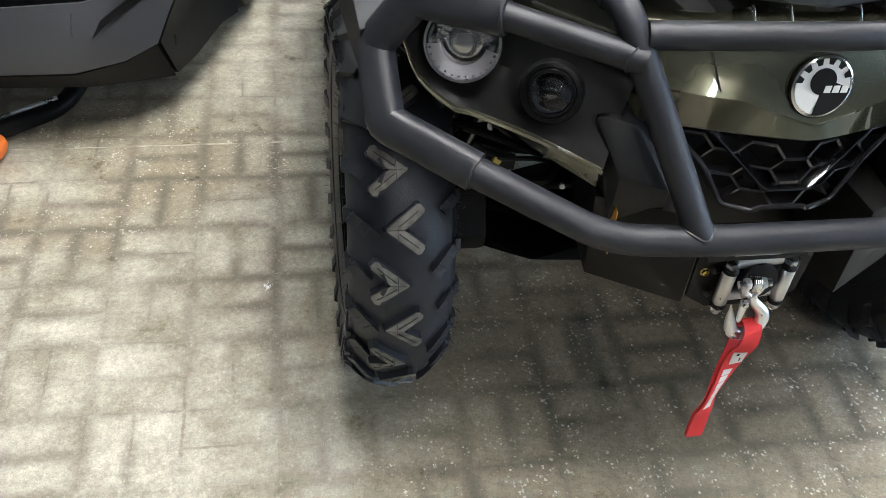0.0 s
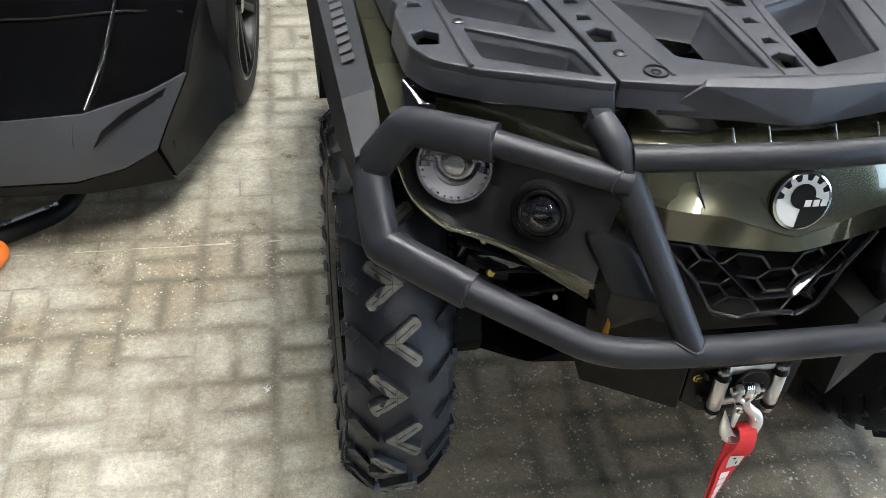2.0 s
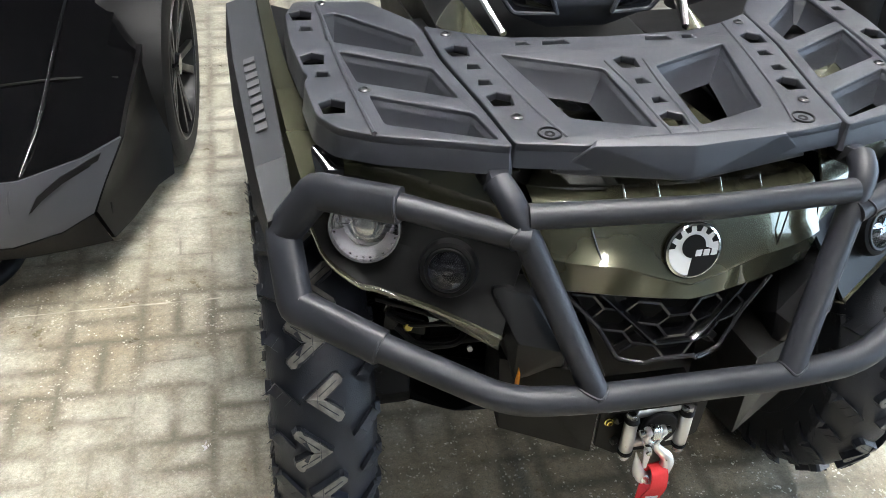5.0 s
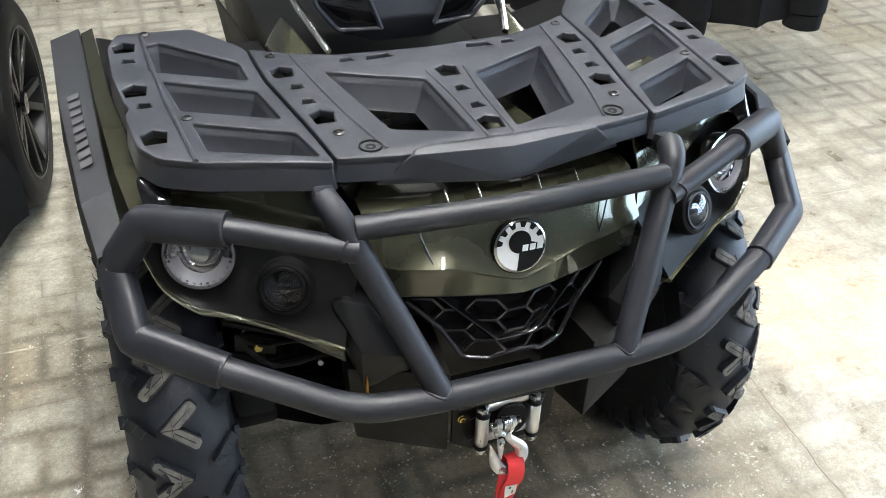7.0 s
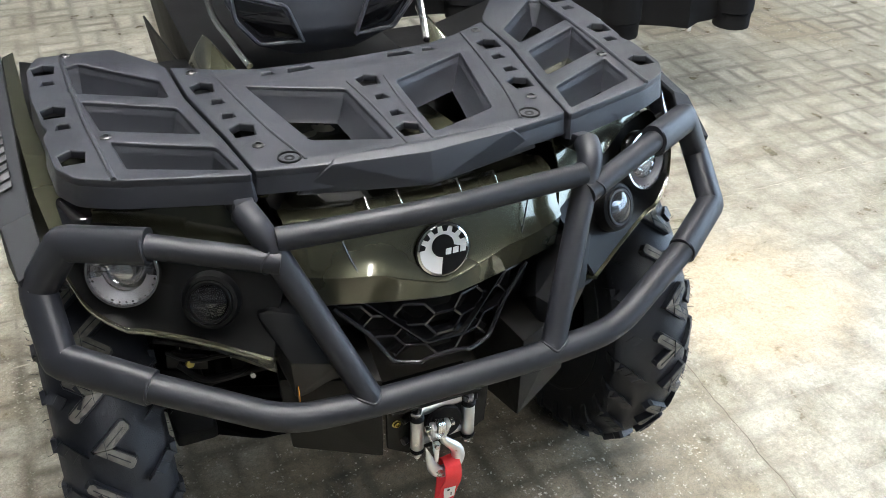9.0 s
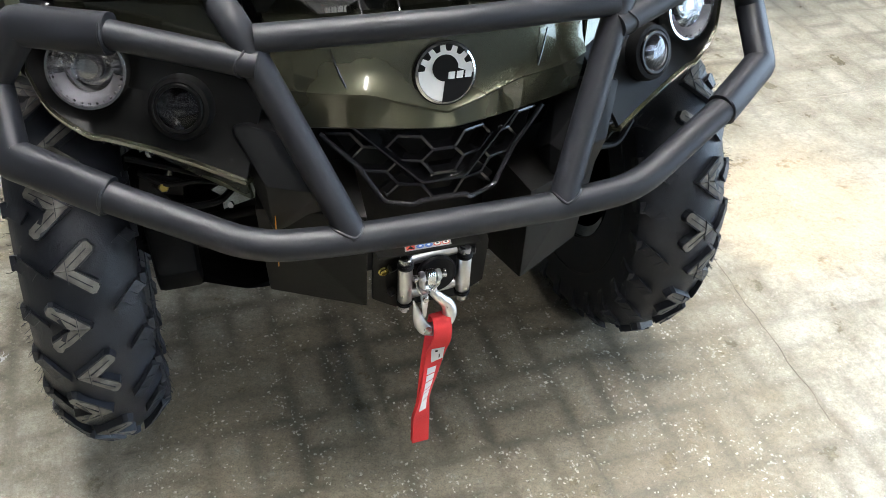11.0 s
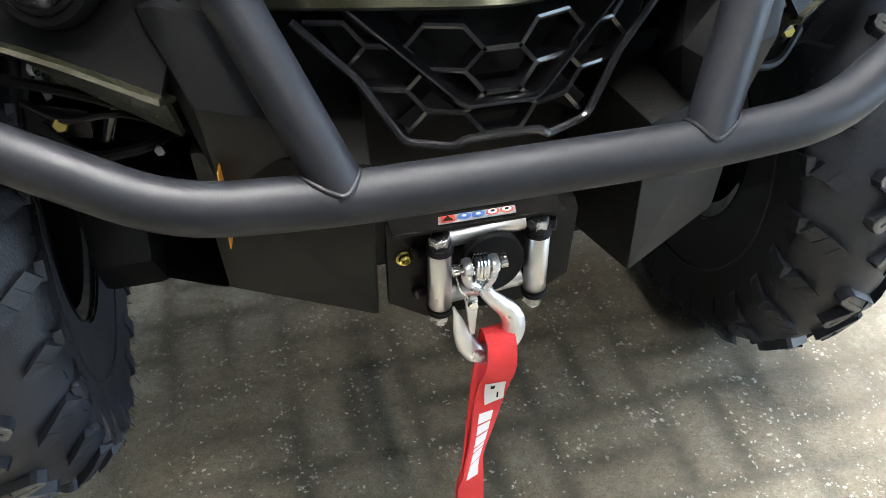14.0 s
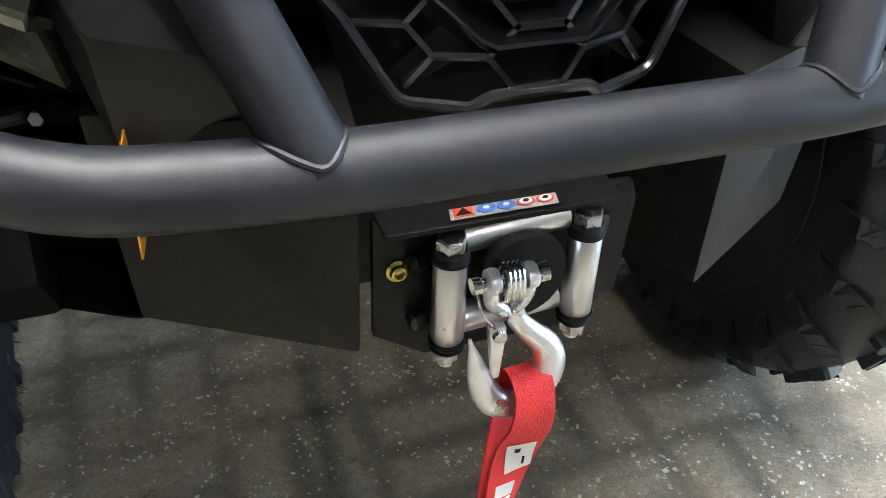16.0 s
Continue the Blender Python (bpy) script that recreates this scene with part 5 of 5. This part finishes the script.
    part("yellow_bolt", lathe([(0.0, 0.0), (0.0070, 0.0), (0.0070, 0.0015), (0.0050, 0.0025), (0.0046, 0.005), (0.0030, 0.0055), (0.0025, 0.003), (0.0, 0.003)], 20, m=aim((WX - 0.066, Y - 0.0005, 0.499), (0, -1, 0.05))), GOLD, w, "yellow zinc bolt")
    part("rubber_stop", lathe([(0.0, 0.0), (0.0245, 0.0), (0.0270, 0.003), (0.0270, 0.010), (0.0250, 0.012), (0.0, 0.012)], 36, m=aim((WX + 0.001, Y - 0.014, 0.497), (0.05, -1, 0.12))), DARK_PLASTIC, w, "black rubber line stop")
    return w


def hook(parent):
    """Forged hook with clevis, pin and latch, hung at the fairlead."""
    hk = empty("winch_hook", "", "", parent)
    hk["label"] = "forged zinc-plated winch hook with a latch"
    hk.location = (-0.0040, -0.010, 0.064)
    hk.scale = (0.95, 1.0, 0.91)
    cx, cy = WX - 0.011, -0.478
    # body in its own plane, points of (across, up, thickness)
    spine = [(0.004, 0.470, 0.0062), (0.006, 0.457, 0.0070), (0.016, 0.444, 0.0086), (0.028, 0.431, 0.0102), (0.033, 0.415, 0.0116), (0.030, 0.399, 0.0125), (0.019, 0.386, 0.0125), (0.007, 0.382, 0.0118), (-0.004, 0.387, 0.0112), (-0.011, 0.400, 0.0105), (-0.016, 0.418, 0.0082), (-0.0195, 0.435, 0.0046), (-0.0225, 0.447, 0.0012)]
    path = rounded([(cx + x, cy, z) for x, z, _ in spine], 0.02, 3)
    bm = bmesh.new()
    radii = [r for *_, r in spine]
    rings = []
    n = len(path)
    for i, p in enumerate(path):
        a, c = path[max(i - 1, 0)], path[min(i + 1, n - 1)]
        d = (c - a).normalized()
        k = i / (n - 1) * (len(spine) - 1)
        lo = int(min(k, len(spine) - 2))
        r = radii[lo] * (1 - (k - lo)) + radii[lo + 1] * (k - lo)
        side = Vector((0, 1, 0)).cross(d).normalized()
        rings.append([bm.verts.new(p + side * (r * 0.95 * math.cos(t)) + Vector((0, 1, 0)) * (r * 0.72 * math.sin(t))) for t in [2 * math.pi * j / 14 for j in range(14)]])
    for r, s in zip(rings, rings[1:]):
        for j in range(14):
            bm.faces.new((r[j], r[(j + 1) % 14], s[(j + 1) % 14], s[j]))
    bm.faces.new(rings[0])
    bm.faces.new(rings[-1])
    part("hook_body", bm, ZINC, hk)
    for s in (-1, 1):
        x = cx + s * 0.0105
        part("clevis_arm", tube([(cx + s * 0.002, cy, 0.466), (x, cy, 0.474), (x + s * 0.001, cy - 0.001, 0.489)], 0.0052, 0.008, 12), ZINC, hk)
        part("clevis_eye", lathe([(0.0, -0.0032), (0.0075, -0.0032), (0.0082, 0), (0.0075, 0.0032), (0.0, 0.0032)], 20, m=aim((x + s * 0.001, cy - 0.001, 0.491), (1, 0, 0))), ZINC, hk)
    part("clevis_pin", lathe([(0.0, -0.024), (0.0052, -0.024), (0.0052, -0.019), (0.0042, -0.018), (0.0042, 0.017), (0.0062, 0.017), (0.0062, 0.022), (0.0, 0.022)], 18, m=aim((cx, cy - 0.001, 0.491), (1, 0, 0.05))), CHROME, hk)
    for k in range(4):
        loop = [(cx - 0.004 + 0.0028 * k, cy - 0.001 + 0.0068 * math.cos(t), 0.491 + 0.013 * math.sin(t) - 0.003) for t in [2 * math.pi * j / 20 for j in range(20)]]
        part("cable_strand", sweep([Vector(p) for p in loop], ring(0.0018, 8), closed=True), CHROME, hk)
    part("cable", tube([(cx, cy, 0.493), (cx, -0.43, 0.482)], 0.0045, n=10), CHROME, hk)
    part("latch", hull([(cx + x, cy - 0.010 + y, z) for x, z in ((-0.015, 0.462), (-0.004, 0.462), (-0.004, 0.451), (-0.006, 0.420), (-0.010, 0.420), (-0.012, 0.451)) for y in (0, 0.006)], 0.0012), ZINC, hk)
    part("latch_pivot", lathe([(0.0, 0.0), (0.0045, 0.0), (0.004, 0.0025), (0.0, 0.003)], 16, m=aim((cx - 0.009, cy - 0.011, 0.457), (0, -1, 0))), CHROME, hk)
    part("safety_wire", tube([(cx - 0.022, cy - 0.003, 0.489), (cx - 0.020, cy - 0.009, 0.475), (cx - 0.009, cy - 0.009, 0.458)], 0.0008, 0.004, 6), CHROME, hk)
    return hk


def pull_strap(parent):
    """Red webbing strap looped through the hook, with a white tag and plain white bars."""
    st = empty("pull_strap", "", "", parent)
    st["label"] = "red webbing pull strap with white print"
    st.location = (0, -0.010, 0.035)
    cx, cy = WX + 0.006, -0.4795

    def eased(rows, n=5):
        """Smooth steps through rows of (x, y, z, twist)."""
        out = []
        for i in range(len(rows) - 1):
            p0, p1, p2, p3 = (rows[max(0, min(len(rows) - 1, i + k))] for k in (-1, 0, 1, 2))
            for j in range(n):
                u = j / n
                out.append(tuple(b + 0.5 * u * (c - a + u * (2 * a - 5 * b + 4 * c - d + u * (3 * (b - c) + d - a))) for a, b, c, d in zip(p0, p1, p2, p3)))
        return out + [rows[-1]]

    def ribbon(rows, w=0.0128, t=0.0011):
        bm = bmesh.new()
        rings = []
        for x, y, z, tw in rows:
            a = Vector((math.cos(tw), math.sin(tw), 0)) * w
            nrm = Vector((-math.sin(tw), math.cos(tw), 0)) * t
            p = Vector((x, y, z))
            rings.append([bm.verts.new(p + q) for q in (a + nrm, a - nrm, -a - nrm, -a + nrm)])
        for r, s in zip(rings, rings[1:]):
            for j in range(4):
                bm.faces.new((r[j], r[(j + 1) % 4], s[(j + 1) % 4], s[j]))
        bm.faces.new(rings[0])
        bm.faces.new(rings[-1])
        return bm

    front = eased([(cx - 0.003, cy + 0.0095, 0.3985, 0.10), (cx - 0.003, cy + 0.0050, 0.4030, 0.10), (cx - 0.003, cy - 0.003, 0.4035, 0.10), (cx - 0.003, cy - 0.0115, 0.398, 0.10), (cx - 0.003, cy - 0.0150, 0.385, 0.02), (cx - 0.004, cy - 0.0145, 0.368, -0.14), (cx - 0.008, cy - 0.0085, 0.345, -0.24), (cx - 0.012, cy - 0.0065, 0.318, 0.02), (cx - 0.018, cy - 0.0100, 0.286, 0.40), (cx - 0.025, cy - 0.0135, 0.256, 0.58), (cx - 0.027, cy - 0.0145, 0.238, 0.38), (cx - 0.027, cy - 0.0120, 0.215, 0.10), (cx - 0.027, cy - 0.0130, 0.165, 0.04)])
    back = eased([(cx - 0.003, cy + 0.0095, 0.3985, 0.10), (cx - 0.007, cy + 0.009, 0.375, 0.22), (cx - 0.012, cy + 0.002, 0.345, 0.10), (cx - 0.016, cy - 0.001, 0.312, 0.16), (cx - 0.021, cy - 0.005, 0.284, 0.44), (cx - 0.026, cy - 0.009, 0.255, 0.60), (cx - 0.028, cy - 0.010, 0.236, 0.40), (cx - 0.028, cy - 0.0085, 0.215, 0.12), (cx - 0.028, cy - 0.0095, 0.167, 0.05)])
    part("webbing", ribbon(front), RED, st)
    part("webbing", ribbon(back), RED, st)
    face = front[15:]

    def on_face(u, z, lift):
        """A point on the front of the strap, u across it."""
        for p, q in zip(face, face[1:]):
            if q[2] <= z <= p[2]:
                break
        k = (p[2] - z) / (p[2] - q[2])
        x, y, tw = (p[i] + (q[i] - p[i]) * k for i in (0, 1, 3))
        return Vector((x + u * math.cos(tw) + lift * math.sin(tw), y + u * math.sin(tw) - lift * math.cos(tw), z))

    def patch(name, quad, lift, mat, label=""):
        """A thin print or tag that follows the bend of the strap; corners top left, top right, low right, low left."""
        (ax, az), (bx, bz), (dx, dz), (ex, ez) = quad
        rows = []
        for i in range(5):
            k = i / 4
            lx, lz, rx, rz = ax + (ex - ax) * k, az + (ez - az) * k, bx + (dx - bx) * k, bz + (dz - bz) * k
            rows.append([on_face(lx + (rx - lx) * j / 3, lz + (rz - lz) * j / 3, lift) for j in range(4)])
        part(name, sheet(rows, 0.0005), mat, st, label, smooth=False)

    patch("tag", ((-0.0080, 0.3500), (0.0085, 0.3550), (0.0120, 0.3300), (-0.0035, 0.3230)), 0.0022, WHITE, "white cloth tag")
    patch("tag_mark", ((-0.0025, 0.3480), (0.0010, 0.3490), (0.0010, 0.3450), (-0.0020, 0.3445)), 0.0030, BLACK_PRINT)
    patch("tag_mark", ((0.0042, 0.3400), (0.0056, 0.3405), (0.0066, 0.3330), (0.0052, 0.3325)), 0.0030, BLACK_PRINT)
    for z0, z1 in ((0.313, 0.302), (0.300, 0.290), (0.288, 0.277), (0.275, 0.271), (0.269, 0.258), (0.256, 0.236)):
        patch("lettering_bar", ((-0.0068, z0), (0.0060, z0 + 0.001), (0.0060, z1 + 0.001), (-0.0068, z1)), 0.0018, WHITE)
    return st


atv = empty("quad_bike", "olive and black quad bike with a tube bumper and front rack", "quad bike")
w = wheel(atv, 14.3, False)
w.location = (0.010 - TRACK, -0.036, AXLE_Z)
w.scale = (0.93, 1.0, 1.0)
w = wheel(atv, 24.5, True)
w.location = (TRACK - 0.013, -0.036, AXLE_Z)
w.scale = (0.93, 1.0, 1.0)
bumper(atv)
front_rack(atv)
fascia(atv)
lamps(atv)
grille(atv)
flanks(atv)
steering_pod(atv)
winch(atv)
hook(atv)
pull_strap(atv)


# ---- what stands round the quad bike ----
def roadster():
    """Low black and grey sports machine parked beside the quad: nose, bonnet, flank and a turned wheel."""
    car = empty("roadster", "low black roadster with a matt grey nose panel", "roadster")
    rows = [
        [(-1.70, 0.62, 0.16), (-1.226, 0.56, 0.16), (-1.05, 0.572, 0.15), (-0.955, 0.605, 0.14), (-0.875, 0.64, 0.13)],
        [(-1.70, 0.56, 0.215), (-1.21, 0.515, 0.215), (-1.06, 0.518, 0.215), (-0.965, 0.555, 0.22), (-0.900, 0.60, 0.235)],
        [(-1.70, 0.56, 0.27), (-1.195, 0.512, 0.27), (-1.05, 0.515, 0.27), (-0.945, 0.56, 0.28), (-0.870, 0.615, 0.30)],
        [(-1.72, 0.58, 0.355), (-1.175, 0.535, 0.355), (-1.025, 0.545, 0.36), (-0.90, 0.61, 0.37), (-0.822, 0.668, 0.385)],
    ]
    part("nose_panel", sheet(rows[1:], 0.01), NOSE_GREY, car, "matt dark grey nose panel", angle=30)
    part("chin", sheet(rows[:2], 0.01), DARK_PLASTIC, car)
    # dark band painted for shade in a scoop sweeping up the nose, wider outwards
    scoop = [((-1.012, 0.520, 0.292), (-1.006, 0.520, 0.297)), ((-0.992, 0.530, 0.326), (-0.984, 0.532, 0.316)), ((-0.945, 0.567, 0.350), (-0.942, 0.566, 0.336)), ((-0.862, 0.628, 0.370), (-0.872, 0.622, 0.352))]
    part("scoop_shade", sheet([[(x, y - 0.004, z + 0.001) for (x, y, z), _ in scoop], [(x, y - 0.004, z) for _, (x, y, z) in scoop]], 0.003), DARK_PLASTIC, car, "dark band for the shaded sweeping scoop")
    part("nose_fold", sweep(rounded([(-1.040, 0.543, 0.360), (-1.048, 0.520, 0.330), (-1.050, 0.514, 0.290)], 0.02), ring(0.003, 8, 0.6)), NOSE_GREY, car)
    hood = [
        rows[3],
        [(-1.72, 0.72, 0.42), (-1.15, 0.68, 0.425), (-0.99, 0.69, 0.43), (-0.87, 0.74, 0.425), (-0.815, 0.76, 0.405)],
        [(-1.72, 1.05, 0.52), (-1.13, 1.05, 0.525), (-0.96, 1.05, 0.53), (-0.84, 1.05, 0.515), (-0.785, 1.02, 0.46)],
        [(-1.72, 1.75, 0.62), (-1.10, 1.75, 0.63), (-0.92, 1.75, 0.63), (-0.80, 1.70, 0.60), (-0.75, 1.62, 0.52)],
    ]
    part("hood", sheet(hood, 0.01), HOOD_BLACK, car, "glossy black bonnet", angle=20)
    part("bonnet_seam", sweep([tuple(Vector(p) + Vector((0, 0, 0.003))) for p in ((-1.70, 0.80, 0.447), (-1.12, 0.79, 0.457), (-0.95, 0.81, 0.463), (-0.828, 0.86, 0.435))], ring(0.003, 6)), DARK_PLASTIC, car)
    part("bonnet_crease", sweep(smooth_row([(-1.022, 0.552, 0.3635), (-0.985, 0.69, 0.4310), (-0.955, 1.05, 0.5305), (-0.915, 1.72, 0.6305)], 10), ring(0.0042, 12)), GLOSS_BLACK, car)
    flank = [
        [(-0.822, 0.668, 0.385), (-0.815, 0.76, 0.405), (-0.785, 1.02, 0.46), (-0.75, 1.62, 0.52)],
        [(-0.870, 0.617, 0.30), (-0.845, 0.72, 0.31), (-0.800, 0.93, 0.36), (-0.762, 1.03, 0.42)],
        [(-0.898, 0.602, 0.235), (-0.852, 0.72, 0.22), (-0.792, 0.91, 0.24), (-0.742, 0.985, 0.28)],
        [(-0.875, 0.642, 0.13), (-0.840, 0.74, 0.115), (-0.785, 0.90, 0.11), (-0.745, 0.955, 0.11)],
    ]
    part("flank", sheet(flank, 0.01), SATIN_BLACK, car, "satin black side fairing", angle=30)
    part("flank_fin", hull([(-0.90, 0.62, 0.22), (-0.872, 0.64, 0.13), (-0.85, 0.70, 0.12), (-0.862, 0.66, 0.22), (-0.95, 0.75, 0.15)], 0.004), DARK_PLASTIC, car)
    for k in range(6):
        part("lettering_bar", block((0.004, 0.014, 0.020), pose(-0.800 + 0.0022 * k, 0.93 + 0.019 * k, 0.425 + 0.004 * k, 0, 12, -8), bevel=0), WHITE, car, smooth=False)
    # the wheel is steered a little outwards
    hub = Vector((-0.785, 1.245, 0.292))
    face = Vector((math.cos(radians(7)), -math.sin(radians(7)), 0))
    m = aim(hub, face)
    wh = part("wheel", lathe([(0.20, -0.085), (0.255, -0.095), (0.280, -0.082), (0.291, -0.05), (0.292, 0.0), (0.291, 0.05), (0.280, 0.082), (0.255, 0.095), (0.212, 0.090), (0.205, 0.080)], 56, m=m), DARK_PLASTIC, car, "black tyre on a dark spoked rim")
    part("rim", lathe([(0.210, 0.088), (0.202, 0.092), (0.194, 0.075), (0.185, -0.06), (0.0, -0.06)], 48, m=m), BEZEL, wh)
    part("rim_edge", lathe([(0.212, 0.088), (0.208, 0.0935), (0.203, 0.0935), (0.200, 0.088)], 48, m=m), DARK_BOLT, wh, "thin dark polished rim edge")
    for k in range(10):
        a = 2 * math.pi * (k + (0.18 if k % 2 else -0.18)) / 10
        d, e = Vector((math.cos(a), math.sin(a), 0)), Vector((-math.sin(a), math.cos(a), 0))
        pts = [d * 0.035 + e * q + Vector((0, 0, h)) for q in (-0.010, 0.010) for h in (0.050, 0.072)] + [d * 0.198 + e * q + Vector((0, 0, h)) for q in (-0.012, 0.012) for h in (0.072, 0.088)]
        part("spoke", hull([m @ p for p in pts], 0.002), BEZEL, wh)
    part("hub_cap", lathe([(0.0, 0.085), (0.028, 0.082), (0.036, 0.070), (0.036, 0.04)], 24, m=m), GLOSS_BLACK, wh)
    part("underbody", hull([(-0.95, 0.72, 0.16), (-1.70, 0.70, 0.18), (-1.70, 1.75, 0.16), (-0.93, 1.75, 0.16), (-0.95, 0.80, 0.36), (-1.70, 0.80, 0.38), (-1.70, 1.75, 0.56), (-0.93, 1.75, 0.50)], 0.01), DARK_PLASTIC, car)


def floor_dolly():
    """Black steel bar on the floor with an orange end, under the roadster."""
    d = empty("floor_dolly", "black steel dolly bar with an orange end cap", "dolly")
    part("bar", tube([(-1.09, 0.86, 0.035), (-1.14, 0.66, 0.030), (-1.30, 0.55, 0.030)], 0.022, 0.05, 12), DARK_PLASTIC, d)
    part("top_strip", tube([(-1.15, 0.66, 0.055), (-1.30, 0.56, 0.055)], 0.005, n=8), ZINC, d)
    part("end_cap", lathe([(0.0, -0.03), (0.028, -0.03), (0.032, -0.02), (0.032, 0.02), (0.028, 0.03), (0.0, 0.03)], 20, m=aim((-1.272, 0.497, 0.033), (0.3, 1, 0))), ORANGE, d, "orange plastic end cap")


def jacket(x, y, w, seed, low, grey):
    """A riding jacket on the rail: body, sleeves, hem."""
    rnd = random.Random(seed)
    j = empty("riding_jacket", "black textile riding jacket on a hanger" if not grey else "black and grey textile riding jacket on a hanger", "jacket", group="jackets on the rail")
    top, hem = 1.42, low
    rows = []
    for k in range(7):
        t = k / 6
        z = top + (hem - top) * t
        half = w * (0.75 + 0.25 * math.sin(math.pi * min(1, t * 1.2) * 0.5)) / 2
        loop = []
        for i in range(20):
            a = 2 * math.pi * i / 20
            wob = 1 + (0.14 * math.sin(a * 5 + seed + 2 * t) + 0.07 * math.sin(a * 9 + 3 * seed)) * (0.25 + 0.75 * t)
            loop.append((half * math.cos(a) * wob, 0.13 * math.sin(a) * wob + rnd.uniform(-0.006, 0.006), z + rnd.uniform(-0.004, 0.004)))
        rows.append(loop)
    rows.append([(p[0] * 0.9, p[1] * 0.8, p[2] + 0.03) for p in rows[-1]])
    part("jacket_body", band_between(rows), FABRIC, j)
    part("hem_band", band_between([[(p[0] * 1.02, p[1] * 1.02, p[2] + dz) for p in rows[-2]] for dz in (0.0, 0.05)]), FABRIC, j)
    for s in (-1, 1):
        path = [(s * w * 0.40, 0, 1.36), (s * w * 0.52, -0.03, 1.12), (s * w * 0.50, -0.08, hem + 0.02)]
        part("sleeve", sweep(rounded(path, 0.1), ring(0.065, 14)), FABRIC, j)
        part("cuff", sweep([Vector(path[-1]), Vector(path[-1]) + Vector((0, 0, -0.05))], ring(0.060, 14)), FABRIC, j)
        if grey:
            part("pocket", block((w * 0.30, 0.012, 0.16), pose(s * w * 0.2, -0.135, hem + 0.14, 6, 0, 0), bevel=0.004), GREY_FABRIC, j, "grey pocket panel")
    part("zip", block((0.012, 0.01, top - hem - 0.1), pose(0, -0.136, (top + hem) / 2, 0, 0, 0), bevel=0.002), GREY_PRINT, j)
    part("hanger", tube([(-w * 0.3, 0, 1.40), (0, 0, 1.47), (0, 0, 1.55)], 0.006, 0.03, 8), CHROME, j)
    j.location = (x, y, 0)
    j.rotation_euler = (0, 0, -0.4 + rnd.uniform(-0.25, 0.25))
    return j


RAIL_A, RAIL_B = Vector((0.66, 1.42, 0)), Vector((1.62, 1.02, 0))


def clothes_rail():
    r = empty("clothes_rail", "chrome clothes rail with jackets on it", "clothes rail")
    across = Vector((0.22, 0.53, 0)).normalized() * 0.25
    for p in (RAIL_A.lerp(RAIL_B, 0.36), RAIL_A.lerp(RAIL_B, 0.62)):
        part("upright", tube([p + Vector((0, 0, 0.02)), p + Vector((0, 0, 1.55))], 0.014, n=12), CHROME, r)
        part("foot", tube([p - across + Vector((0, 0, 0.02)), p + across + Vector((0, 0, 0.02))], 0.014, n=12), CHROME, r)
    part("rail", tube([RAIL_A + Vector((0, 0, 1.555)), RAIL_B + Vector((0, 0, 1.555))], 0.014, n=12), CHROME, r)
    part("swing_tag", block((0.012, 0.003, 0.07), pose(1.475, 0.96, 0.40, 0, 0, -20), bevel=0.001), WHITE, r, "white swing tag")



def scrap():
    """A small crumpled scrap of clear film on the floor."""
    rnd = random.Random(3)
    bm = bmesh.new()
    for k in range(9):
        c = Vector((rnd.uniform(-0.009, 0.009), rnd.uniform(-0.008, 0.008), 0.003))
        for q in range(2):
            p = [c + Vector((rnd.uniform(-0.006, 0.006), rnd.uniform(-0.006, 0.006), rnd.uniform(-0.002, 0.006))) for _ in range(3)]
            bm.faces.new([bm.verts.new(v) for v in p])
    bmesh.ops.solidify(bm, geom=bm.faces[:], thickness=0.0006)
    ob = tagged(part("film_scrap", bm, SCRAP_FILM, smooth=False), "small crumpled shiny film scrap on the concrete floor", "scrap")
    ob.location = SCRAP_AT


SCRAP_FILM = material("white_film", (0.85, 0.86, 0.88), rough=0.15, vary=0.03)
SCRAP_AT = (-0.680, 0.057, 0.001)
scrap()
roadster()
floor_dolly()
clothes_rail()
for k, (t, w, low, grey) in enumerate(((0.10, 0.40, 0.42, True), (0.36, 0.38, 0.44, False), (0.60, 0.40, 0.42, False), (0.84, 0.40, 0.39, False))):
    p = RAIL_A.lerp(RAIL_B, t)
    jacket(p.x, p.y, w, 11 + k, low, grey)
